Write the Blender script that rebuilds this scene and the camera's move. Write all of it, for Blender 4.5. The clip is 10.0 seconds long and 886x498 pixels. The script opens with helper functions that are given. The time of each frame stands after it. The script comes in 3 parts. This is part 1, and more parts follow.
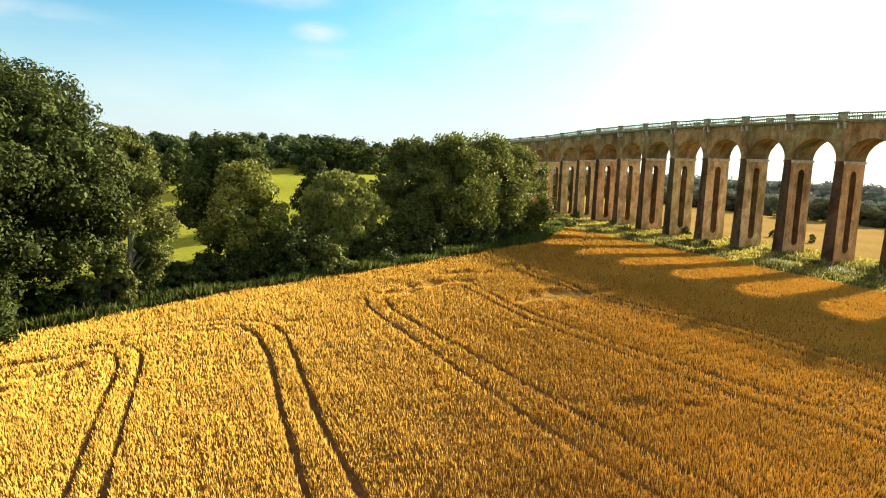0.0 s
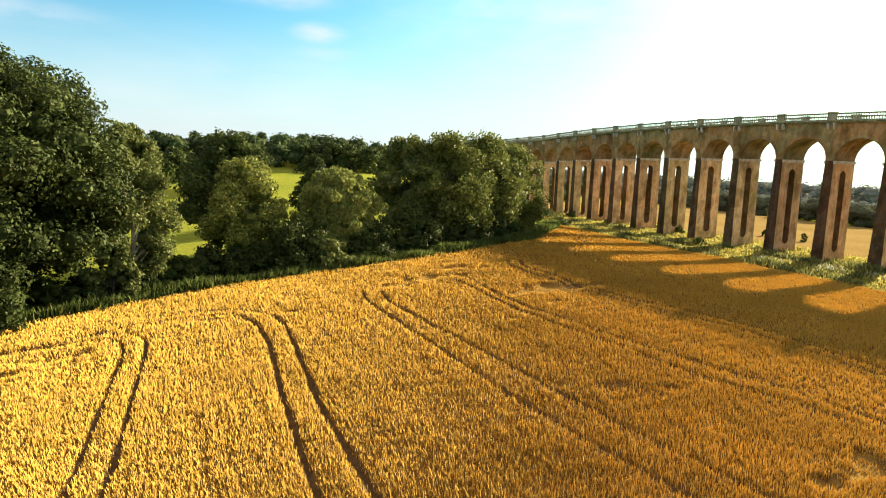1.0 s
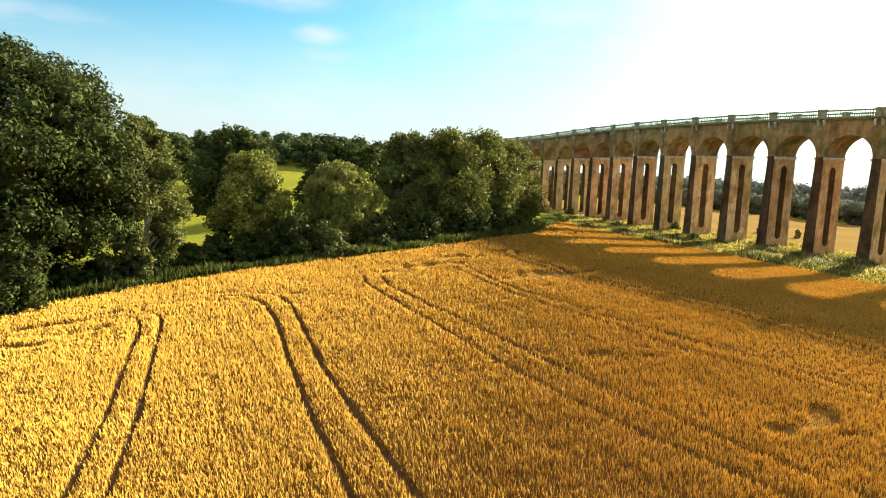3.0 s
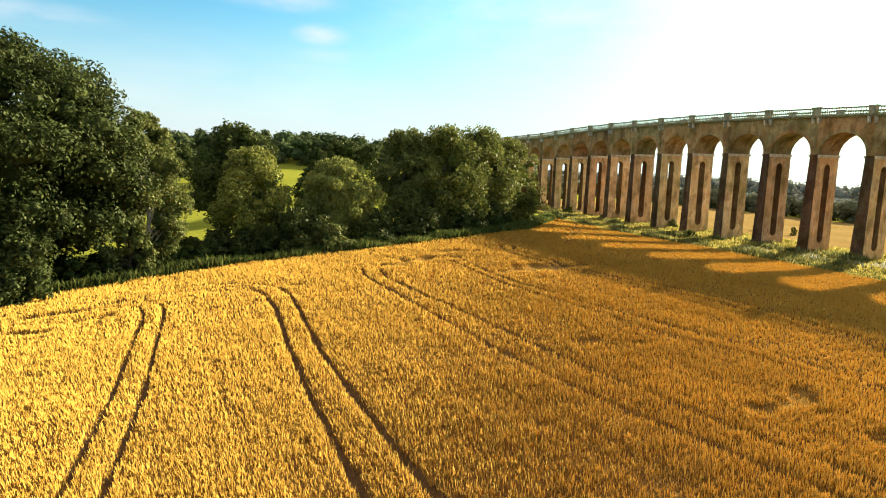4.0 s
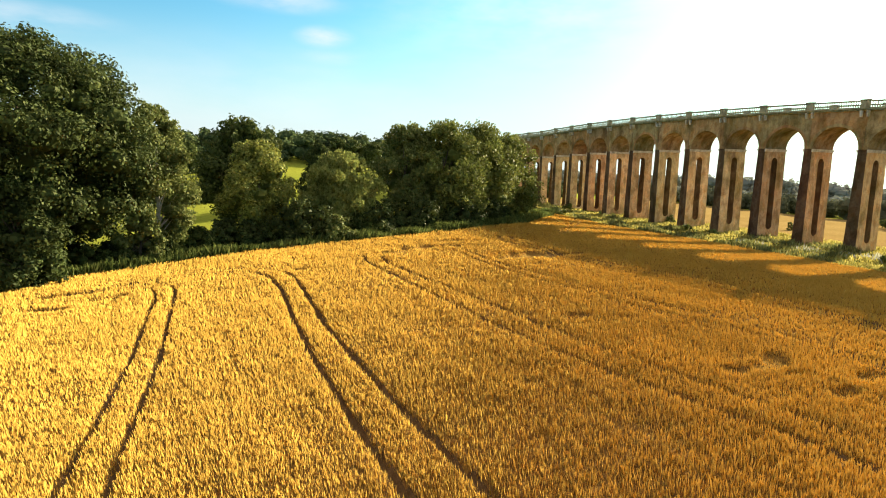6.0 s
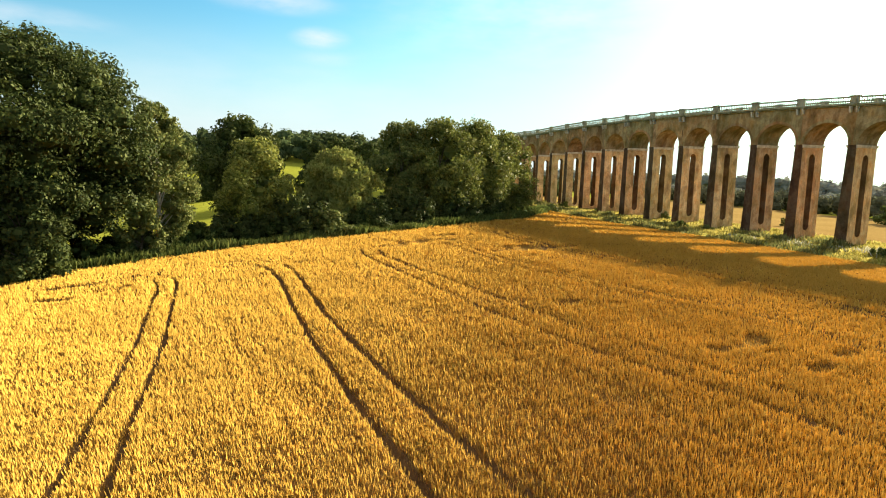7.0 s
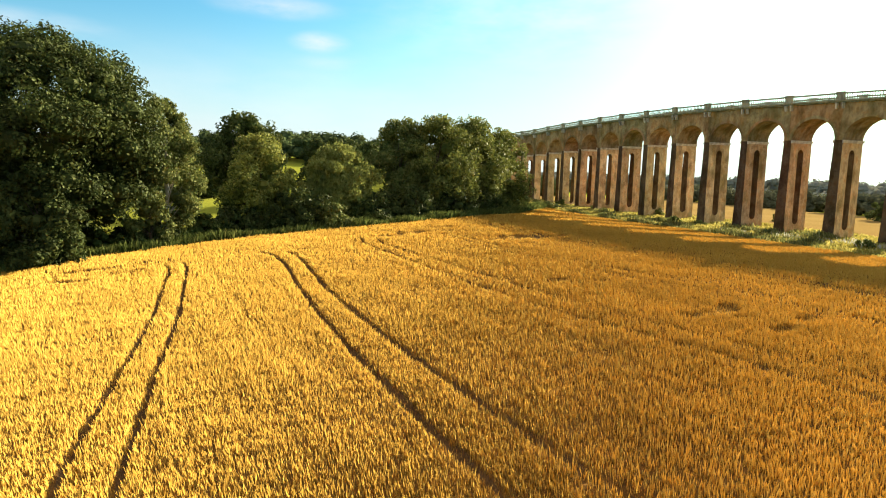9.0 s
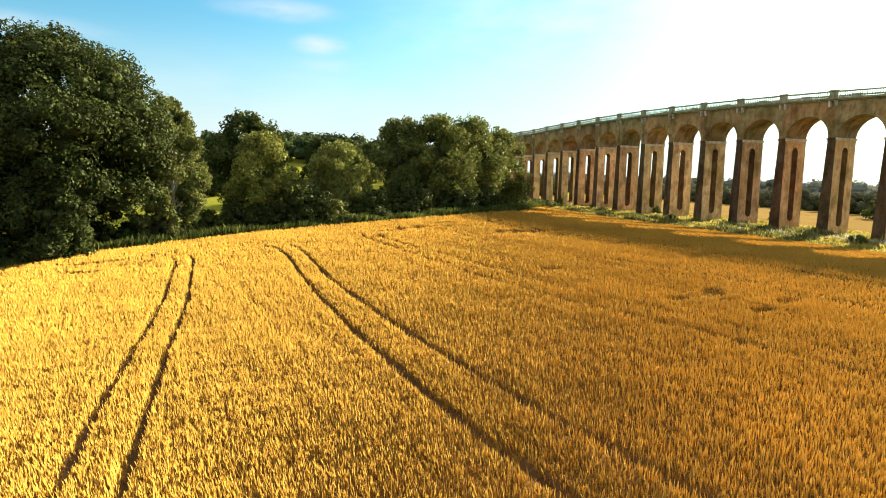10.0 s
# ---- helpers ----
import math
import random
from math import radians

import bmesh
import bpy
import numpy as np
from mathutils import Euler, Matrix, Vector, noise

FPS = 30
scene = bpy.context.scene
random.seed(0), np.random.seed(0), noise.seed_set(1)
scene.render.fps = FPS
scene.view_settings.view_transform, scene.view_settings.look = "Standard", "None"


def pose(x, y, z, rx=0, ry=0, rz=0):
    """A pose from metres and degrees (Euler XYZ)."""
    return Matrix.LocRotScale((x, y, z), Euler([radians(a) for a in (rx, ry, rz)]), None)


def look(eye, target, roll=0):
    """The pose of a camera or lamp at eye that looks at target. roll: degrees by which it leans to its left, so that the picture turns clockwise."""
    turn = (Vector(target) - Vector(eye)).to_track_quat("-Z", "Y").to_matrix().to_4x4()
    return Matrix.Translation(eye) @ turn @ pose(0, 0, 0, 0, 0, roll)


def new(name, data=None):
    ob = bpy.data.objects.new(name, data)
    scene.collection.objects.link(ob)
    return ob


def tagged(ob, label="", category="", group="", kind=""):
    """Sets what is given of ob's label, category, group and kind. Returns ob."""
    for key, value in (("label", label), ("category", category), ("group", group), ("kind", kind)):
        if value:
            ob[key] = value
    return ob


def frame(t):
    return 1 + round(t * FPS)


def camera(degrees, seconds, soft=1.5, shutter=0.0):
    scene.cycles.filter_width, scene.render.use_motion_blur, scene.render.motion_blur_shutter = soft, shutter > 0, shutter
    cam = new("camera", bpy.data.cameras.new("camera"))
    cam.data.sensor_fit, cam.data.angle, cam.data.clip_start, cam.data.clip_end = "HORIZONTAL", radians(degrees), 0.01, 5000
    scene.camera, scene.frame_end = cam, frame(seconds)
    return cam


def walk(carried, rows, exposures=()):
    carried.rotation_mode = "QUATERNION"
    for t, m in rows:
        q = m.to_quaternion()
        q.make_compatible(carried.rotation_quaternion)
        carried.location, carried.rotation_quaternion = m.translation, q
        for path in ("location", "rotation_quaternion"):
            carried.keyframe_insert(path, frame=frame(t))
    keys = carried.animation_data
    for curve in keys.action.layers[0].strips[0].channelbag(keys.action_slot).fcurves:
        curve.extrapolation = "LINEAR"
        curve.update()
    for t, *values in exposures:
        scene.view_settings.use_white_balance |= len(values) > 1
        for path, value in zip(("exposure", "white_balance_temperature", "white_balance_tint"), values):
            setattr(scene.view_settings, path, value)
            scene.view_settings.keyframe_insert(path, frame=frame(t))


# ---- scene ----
# ---------------------------------------------------------------- camera
cam = camera(75.5, 10.0, soft=1.06)
ROWS = [  # seconds, eye, yaw, pitch, roll
    (0.0, 0.01, 0.00, 16.00, -24.77, -9.24, 1.54),
    (0.5, -0.18, -0.98, 15.82, -24.89, -9.20, 1.65),
    (1.0, -0.42, -1.93, 15.56, -24.93, -9.15, 1.70),
    (1.5, -0.63, -2.74, 15.26, -24.92, -9.09, 1.72),
    (2.0, -0.86, -3.59, 14.93, -24.91, -9.04, 1.71),
    (2.5, -1.14, -4.41, 14.69, -24.75, -8.99, 1.75),
    (4.0, -1.52, -6.60, 13.85, -24.71, -8.98, 1.77),
    (4.5, -1.64, -7.18, 13.57, -24.69, -8.96, 1.76),
    (5.0, -1.80, -7.85, 13.23, -24.56, -8.97, 1.80),
    (5.5, -1.99, -8.47, 12.92, -24.47, -8.92, 1.75),
    (7.0, -2.51, -10.67, 11.87, -24.66, -8.78, 1.34),
    (7.5, -2.71, -11.40, 11.63, -24.81, -8.76, 1.26),
    (8.0, -2.97, -12.22, 11.24, -24.82, -8.68, 1.23),
    (8.5, -3.19, -12.98, 10.92, -24.73, -8.59, 1.18),
    (9.0, -3.49, -13.87, 10.49, -24.66, -8.46, 1.10),
    (9.5, -3.76, -14.71, 10.11, -24.61, -8.36, 1.07),
    (10.0, -4.03, -15.75, 9.73, -24.57, -8.26, 0.94),
]
walk(cam, [(t, pose(x, y, z, 0, 0, yaw) @ pose(0, 0, 0, 90 + pitch) @ pose(0, 0, 0, 0, 0, roll))
           for t, x, y, z, yaw, pitch, roll in ROWS])
scene.view_settings.exposure = 1.21

# ---------------------------------------------------------------- light
SUN_AZ, SUN_EL = 72.5, 17.5          # degrees: from +y towards +x, and above the horizon
sun_data = bpy.data.lights.new("sun", "SUN")
sun_data.energy, sun_data.angle, sun_data.color = 10.0, radians(0.6), (1.0, 0.85, 0.56)
sun = new("sun", sun_data)
ce = math.cos(radians(SUN_EL))
SUN_DIR = Vector((math.sin(radians(SUN_AZ)) * ce, math.cos(radians(SUN_AZ)) * ce, math.sin(radians(SUN_EL))))
sun.matrix_world = look(SUN_DIR * 300, (0, 0, 0))

world = bpy.data.worlds.new("sky")
scene.world = world
world.use_nodes = True
wt = world.node_tree
wt.nodes.clear()


def wnode(kind, **values):
    n = wt.nodes.new(kind)
    for k, v in values.items():
        setattr(n, k, v)
    return n


w_out, w_bg = wnode("ShaderNodeOutputWorld"), wnode("ShaderNodeBackground")
w_sky = wnode("ShaderNodeTexSky", sky_type="NISHITA", sun_disc=False, sun_elevation=radians(SUN_EL),
              sun_rotation=radians(SUN_AZ), air_density=1.0, dust_density=2.0, ozone_density=1.6, altitude=50)
w_co, w_sep, w_max, w_com = (wnode("ShaderNodeTexCoord"), wnode("ShaderNodeSeparateXYZ"),
                             wnode("ShaderNodeMath", operation="MAXIMUM"), wnode("ShaderNodeCombineXYZ"))
w_max.inputs[1].default_value = 0.02
wt.links.new(w_co.outputs["Generated"], w_sep.inputs[0])
wt.links.new(w_sep.outputs["X"], w_com.inputs["X"])
wt.links.new(w_sep.outputs["Y"], w_com.inputs["Y"])
wt.links.new(w_sep.outputs["Z"], w_max.inputs[0])
wt.links.new(w_max.outputs[0], w_com.inputs["Z"])
wt.links.new(w_com.outputs[0], w_sky.inputs["Vector"])
# thin high cloud: torn by noise, thickest round a few places of the sky
w_map = wnode("ShaderNodeMapping")
w_map.inputs["Scale"].default_value = (1.0, 1.0, 3.0)
w_noise = wnode("ShaderNodeTexNoise")
w_noise.inputs["Scale"].default_value, w_noise.inputs["Detail"].default_value = 7.0, 6.0
w_noise.inputs["Roughness"].default_value = 0.55
wt.links.new(w_com.outputs[0], w_map.inputs["Vector"])
wt.links.new(w_map.outputs[0], w_noise.inputs["Vector"])
w_sum = None
for away, size, high, strong in (((0.2145, 0.9581, 0.1896), 0.042, 0.015, 1.35), ((0.222, 0.961, 0.160), 0.05, 0.012, 0.25), ((-0.19, 0.966, 0.176), 0.11, 0.018, 0.75), ((0.150, 0.960, 0.236), 0.09, 0.016, 0.9),
                                 ((0.53, 0.80, 0.24), 0.30, 0.10, 0.6), ((0.1, 0.99, 0.08), 0.6, 0.10, 0.30), ((0.85, 0.45, 0.30), 0.5, 0.25, 0.7)):
    w_off, w_sc, w_len = wnode("ShaderNodeVectorMath", operation="SUBTRACT"), wnode("ShaderNodeVectorMath", operation="DIVIDE"), wnode("ShaderNodeVectorMath", operation="LENGTH")
    w_off.inputs[1].default_value, w_sc.inputs[1].default_value = away, (size, size, high)
    w_fall = wnode("ShaderNodeMapRange", interpolation_type="SMOOTHSTEP")
    for slot, value in (("From Min", 0.0), ("From Max", 1.4), ("To Min", strong), ("To Max", 0.0)):
        w_fall.inputs[slot].default_value = value
    wt.links.new(w_com.outputs[0], w_off.inputs[0])
    wt.links.new(w_off.outputs[0], w_sc.inputs[0])
    wt.links.new(w_sc.outputs[0], w_len.inputs[0])
    wt.links.new(w_len.outputs["Value"], w_fall.inputs["Value"])
    if w_sum is None:
        w_sum = w_fall.outputs[0]
    else:
        w_add = wnode("ShaderNodeMath", operation="ADD")
        wt.links.new(w_sum, w_add.inputs[0])
        wt.links.new(w_fall.outputs[0], w_add.inputs[1])
        w_sum = w_add.outputs[0]
w_torn = wnode("ShaderNodeMapRange")
for slot, value in (("From Min", 0.30), ("From Max", 0.75), ("To Min", 0.0), ("To Max", 1.0)):
    w_torn.inputs[slot].default_value = value
w_cov = wnode("ShaderNodeMath", operation="MULTIPLY", use_clamp=True)
wt.links.new(w_noise.outputs["Fac"], w_torn.inputs["Value"])
wt.links.new(w_torn.outputs[0], w_cov.inputs[0])
wt.links.new(w_sum, w_cov.inputs[1])
w_tint, w_mix = wnode("ShaderNodeMix", data_type="RGBA", blend_type="MULTIPLY"), wnode("ShaderNodeMix", data_type="RGBA")
w_tint.inputs["Factor"].default_value = 1.0
w_tint.inputs["B"].default_value = (0.65, 1.34, 1.47, 1)
w_mix.inputs["B"].default_value = (6.5, 6.5, 6.6, 1)
wt.links.new(w_sky.outputs[0], w_tint.inputs["A"])
wt.links.new(w_tint.outputs["Result"], w_mix.inputs["A"])
wt.links.new(w_cov.outputs[0], w_mix.inputs["Factor"])
w_haze, w_low = wnode("ShaderNodeMix", data_type="RGBA"), wnode("ShaderNodeMapRange", interpolation_type="SMOOTHSTEP")
for slot, value in (("From Min", -0.02), ("From Max", 0.24), ("To Min", 0.8), ("To Max", 0.0)):
    w_low.inputs[slot].default_value = value
w_haze.inputs["B"].default_value = (6.0, 6.5, 6.9, 1)
wt.links.new(w_sep.outputs["Z"], w_low.inputs["Value"])
wt.links.new(w_low.outputs[0], w_haze.inputs["Factor"])
# upper sky, out of view, made brighter and warmer to fill the shadows
w_fill, w_high = wnode("ShaderNodeMix", data_type="RGBA"), wnode("ShaderNodeMapRange", interpolation_type="SMOOTHSTEP")
for slot, value in (("From Min", 0.30), ("From Max", 0.62), ("To Min", 0.0), ("To Max", 0.72)):
    w_high.inputs[slot].default_value = value
w_fill.inputs["B"].default_value = (8.6, 7.0, 5.6, 1)
wt.links.new(w_sep.outputs["Z"], w_high.inputs["Value"])
wt.links.new(w_high.outputs[0], w_fill.inputs["Factor"])
wt.links.new(w_mix.outputs["Result"], w_fill.inputs["A"])
wt.links.new(w_fill.outputs["Result"], w_haze.inputs["A"])
wt.links.new(w_haze.outputs["Result"], w_bg.inputs["Color"])
w_bg.inputs["Strength"].default_value = 0.070
wt.links.new(w_bg.outputs[0], w_out.inputs["Surface"])


# ---------------------------------------------------------------- materials
def mat_nodes(name):
    m = bpy.data.materials.new(name)
    m.use_nodes = True
    t = m.node_tree
    b = t.nodes["Principled BSDF"]
    b.inputs["Specular IOR Level"].default_value = 0.0
    return m, t, b


def noise_at(t, scale, detail=4.0, stretch=(1, 1, 1), rough=0.55):
    g, mp, n = t.nodes.new("ShaderNodeNewGeometry"), t.nodes.new("ShaderNodeMapping"), t.nodes.new("ShaderNodeTexNoise")
    mp.inputs["Scale"].default_value = stretch
    n.inputs["Scale"].default_value, n.inputs["Detail"].default_value, n.inputs["Roughness"].default_value = scale, detail, rough
    t.links.new(g.outputs["Position"], mp.inputs["Vector"])
    t.links.new(mp.outputs[0], n.inputs["Vector"])
    return n.outputs["Fac"]


def ramp(t, source, stops):
    r = t.nodes.new("ShaderNodeValToRGB")
    while len(r.color_ramp.elements) < len(stops):
        r.color_ramp.elements.new(0.5)
    for e, (p, c) in zip(r.color_ramp.elements, stops):
        e.position, e.color = p, (*c, 1)
    t.links.new(source, r.inputs[0])
    return r.outputs["Color"]


def mix(t, a, b, factor, blend="MIX"):
    m = t.nodes.new("ShaderNodeMix")
    m.data_type, m.blend_type = "RGBA", blend
    for slot, v in (("A", a), ("B", b), ("Factor", factor)):
        if isinstance(v, tuple):
            m.inputs[slot].default_value = (*v, 1)
        elif isinstance(v, (int, float)):
            m.inputs[slot].default_value = v
        else:
            t.links.new(v, m.inputs[slot])
    return m.outputs["Result"]


def span(t, source, lo, hi, a=0.0, b=1.0):
    r = t.nodes.new("ShaderNodeMapRange")
    for slot, v in (("From Min", lo), ("From Max", hi), ("To Min", a), ("To Max", b)):
        r.inputs[slot].default_value = v
    t.links.new(source, r.inputs["Value"])
    return r.outputs[0]


def bump(t, b, source, strength, distance):
    n = t.nodes.new("ShaderNodeBump")
    n.inputs["Strength"].default_value, n.inputs["Distance"].default_value = strength, distance
    t.links.new(source, n.inputs["Height"])
    t.links.new(n.outputs[0], b.inputs["Normal"])


def leafy(name, stops, through_light, gloss=0.5, patch=0.35, dark=(0.6, 1.2), shine=0.0, inner=(1.0, 1.0, 1.0)):
    """Thin green or straw matter: colour by piece, patches at a larger scale, and light let through."""
    m, t, b = mat_nodes(name)
    g = t.nodes.new("ShaderNodeNewGeometry")
    c = ramp(t, g.outputs["Random Per Island"], stops)
    big = span(t, noise_at(t, patch, 3.0), 0.3, 0.7, *dark)
    col = mix(t, c, big, 1.0, "MULTIPLY")
    t.links.new(col, b.inputs["Base Color"])
    b.inputs["Roughness"].default_value = gloss
    b.inputs["Specular IOR Level"].default_value = shine
    tr, add = t.nodes.new("ShaderNodeBsdfTranslucent"), t.nodes.new("ShaderNodeMixShader")
    t.links.new(mix(t, col, inner, 1.0, "MULTIPLY"), tr.inputs["Color"])
    add.inputs[0].default_value = through_light
    t.links.new(b.outputs[0], add.inputs[1])
    t.links.new(tr.outputs[0], add.inputs[2])
    t.links.new(add.outputs[0], t.nodes["Material Output"].inputs["Surface"])
    return m


OAK = leafy("oak_leaf", [(0, (0.029, 0.041, 0.013)), (0.5, (0.049, 0.067, 0.018)), (1, (0.080, 0.096, 0.027))], 0.18, 0.6, shine=0.05)
ASH = leafy("ash_leaf", [(0, (0.076, 0.100, 0.027)), (0.5, (0.126, 0.148, 0.041)), (1, (0.200, 0.207, 0.068))], 0.26, 0.6, shine=0.05)
WILLOW = leafy("willow_leaf", [(0, (0.150, 0.173, 0.046)), (0.5, (0.216, 0.239, 0.066)), (1, (0.311, 0.323, 0.101))], 0.30, 0.75)
WEED = leafy("green_weed", [(0, (0.085, 0.095, 0.030)), (0.5, (0.150, 0.155, 0.050)), (1, (0.250, 0.235, 0.095))], 0.30, 0.7, 0.25)
LIME = leafy("field_maple_leaf", [(0, (0.076, 0.092, 0.025)), (0.5, (0.134, 0.156, 0.034)), (1, (0.235, 0.242, 0.062))], 0.26, 0.6, shine=0.05)
# lighter copies of the maple and oak leaf, with sunlight put into the colour
LIT_MAPLE = leafy("sunlit_maple_leaf", [(0, (0.106, 0.126, 0.032)), (0.5, (0.185, 0.208, 0.042)), (1, (0.315, 0.312, 0.075))], 0.26, 0.6, shine=0.05)
LIT_OAK = leafy("sunlit_oak_leaf", [(0, (0.042, 0.060, 0.018)), (0.5, (0.074, 0.098, 0.026)), (1, (0.125, 0.145, 0.040))], 0.22, 0.6, shine=0.05)
# distance haze is put into the far woods' leaf colours, palest on the hill
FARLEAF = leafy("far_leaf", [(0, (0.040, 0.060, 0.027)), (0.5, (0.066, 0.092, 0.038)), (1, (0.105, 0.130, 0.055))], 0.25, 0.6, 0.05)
EASTLEAF = leafy("hazed_east_leaf", [(0, (0.088, 0.096, 0.058)), (0.5, (0.108, 0.116, 0.068)), (1, (0.138, 0.142, 0.084))], 0.18, 0.6, 0.05)
HILLLEAF = leafy("hazed_hill_leaf", [(0, (0.185, 0.195, 0.168)), (0.5, (0.200, 0.210, 0.180)), (1, (0.220, 0.228, 0.190))], 0.18, 0.6, 0.03, (0.85, 1.1))
NETTLE = leafy("nettle", [(0, (0.047, 0.066, 0.019)), (0.6, (0.087, 0.114, 0.030)), (1, (0.170, 0.186, 0.054))], 0.35, 0.6)
ROUGH = leafy("rough_grass", [(0, (0.215, 0.190, 0.042)), (0.5, (0.345, 0.295, 0.075)), (1, (0.410, 0.350, 0.112))], 0.38, 0.7, 0.25)
FLOWER = leafy("flower_heads", [(0, (0.310, 0.310, 0.252)), (1, (0.465, 0.459, 0.396))], 0.3, 0.7)
EAR = leafy("wheat_ear", [(0, (0.430, 0.259, 0.044)), (0.45, (0.490, 0.299, 0.055)), (1, (0.545, 0.348, 0.073))], 0.095, 1.0, 0.09, (0.88, 1.09), 0.0, (1.0, 0.88, 1.0))


def plain(name, stops, scale, fine, rough=0.9, bump_size=0.0):
    m, t, b = mat_nodes(name)
    a = ramp(t, noise_at(t, scale, 5.0), stops)
    c = mix(t, a, span(t, noise_at(t, fine, 3.0), 0.25, 0.75, 0.72, 1.2), 1.0, "MULTIPLY")
    t.links.new(c, b.inputs["Base Color"])
    b.inputs["Roughness"].default_value = rough
    if bump_size:
        bump(t, b, noise_at(t, fine, 4.0), 0.8, bump_size)
    return m


# stalks darker than straw: shade between the ears is put into the colour
STALK = plain("shaded_wheat_stand", [(0.3, (0.135, 0.073, 0.024)), (0.7, (0.195, 0.112, 0.036))], 0.5, 9.0, 0.8, 0.10)
LODGED = plain("flattened_straw", [(0.3, (0.150, 0.085, 0.024)), (0.7, (0.260, 0.158, 0.042))], 1.2, 11.0, 0.8, 0.10)
SOIL = plain("dry_soil", [(0.3, (0.075, 0.045, 0.020)), (0.7, (0.130, 0.082, 0.040))], 1.5, 12.0, 0.95, 0.03)
MEADOW = plain("meadow_grass", [(0.3, (0.156, 0.184, 0.026)), (0.7, (0.239, 0.248, 0.037))], 0.04, 1.5, 0.9, 0.05)
STUBBLE = plain("pale_field", [(0.3, (0.197, 0.133, 0.048)), (0.7, (0.250, 0.174, 0.068))], 0.05, 2.0, 0.9, 0.05)
BARK = plain("bark", [(0.3, (0.060, 0.046, 0.032)), (0.7, (0.130, 0.105, 0.075))], 2.0, 14.0, 0.9, 0.03)
PALE_BARK = plain("pale_ash_bark", [(0.3, (0.26, 0.24, 0.20)), (0.7, (0.46, 0.43, 0.36))], 2.0, 14.0, 0.9, 0.03)
BALLAST = plain("ballast", [(0.3, (0.12, 0.11, 0.10)), (0.7, (0.20, 0.18, 0.16))], 2.0, 20.0)


def brickwork(name="old_brick", tone=(1.0, 1.0, 1.0)):
    m, t, b = mat_nodes(name)
    tint = ramp(t, noise_at(t, 0.33, 7.0, (1, 1, 0.7), 0.65), [(0.28, (0.190, 0.140, 0.105)), (0.42, (0.330, 0.255, 0.180)),
                                             (0.52, (0.500, 0.430, 0.320)), (0.60, (0.420, 0.300, 0.195)), (0.74, (0.340, 0.320, 0.215))])
    streak = span(t, noise_at(t, 1.1, 5.0, (1, 1, 0.10)), 0.35, 0.68, 0.80, 1.10)
    c = mix(t, tint, streak, 1.0, "MULTIPLY")
    moss = span(t, noise_at(t, 0.30, 4.0, (1, 1, 0.6)), 0.48, 0.68, 0.0, 0.7)
    c = mix(t, c, (0.135, 0.130, 0.060), moss)
    g, mp, br = t.nodes.new("ShaderNodeNewGeometry"), t.nodes.new("ShaderNodeMapping"), t.nodes.new("ShaderNodeTexBrick")
    sep, com, ad = t.nodes.new("ShaderNodeSeparateXYZ"), t.nodes.new("ShaderNodeCombineXYZ"), t.nodes.new("ShaderNodeMath")
    t.links.new(g.outputs["Position"], sep.inputs[0])
    t.links.new(sep.outputs["X"], ad.inputs[0])
    t.links.new(sep.outputs["Y"], ad.inputs[1])
    t.links.new(ad.outputs[0], com.inputs["X"])
    t.links.new(sep.outputs["Z"], com.inputs["Y"])
    t.links.new(com.outputs[0], br.inputs["Vector"])
    br.inputs["Scale"].default_value, br.inputs["Brick Width"].default_value, br.inputs["Row Height"].default_value = 1.0, 0.235, 0.078
    br.inputs["Mortar Size"].default_value = 0.008
    br.inputs["Color1"].default_value, br.inputs["Color2"].default_value = (0.8, 0.8, 0.8, 1), (1.2, 1.1, 1.05, 1)
    br.inputs["Mortar"].default_value = (1.25, 1.3, 1.3, 1)
    c = mix(t, c, br.outputs["Color"], 1.0, "MULTIPLY")
    c = mix(t, c, tone, 1.0, "MULTIPLY")
    each = t.nodes.new("ShaderNodeObjectInfo")
    c = mix(t, c, ramp(t, each.outputs["Random"], [(0.0, (0.76, 0.74, 0.70)), (0.35, (1.18, 0.95, 0.78)), (0.65, (0.90, 0.99, 0.86)), (1.0, (1.26, 1.15, 1.02))]), 1.0, "MULTIPLY")
    patchy = span(t, noise_at(t, 0.75, 3.0, (1, 1, 0.8), 0.4), 0.50, 0.62, 0.0, 0.6)
    c = mix(t, c, mix(t, c, (1.16, 1.0, 0.80), 1.0, "MULTIPLY"), patchy)
    t.links.new(c, b.inputs["Base Color"])
    b.inputs["Roughness"].default_value = 0.9
    bump(t, b, noise_at(t, 6.0, 4.0), 0.5, 0.03)
    return m


def stonework(name="pale_limestone", tone=(1.0, 1.0, 1.0)):
    m, t, b = mat_nodes(name)
    c = ramp(t, noise_at(t, 0.9, 6.0), [(0.3, (0.40, 0.36, 0.28)), (0.6, (0.64, 0.59, 0.49))])
    s = span(t, noise_at(t, 2.2, 4.0, (1, 1, 0.15)), 0.35, 0.7, 0.6, 1.15)
    t.links.new(mix(t, mix(t, c, s, 1.0, "MULTIPLY"), tone, 1.0, "MULTIPLY"), b.inputs["Base Color"])
    b.inputs["Roughness"].default_value = 0.85
    bump(t, b, noise_at(t, 7.0, 4.0), 0.4, 0.02)
    return m


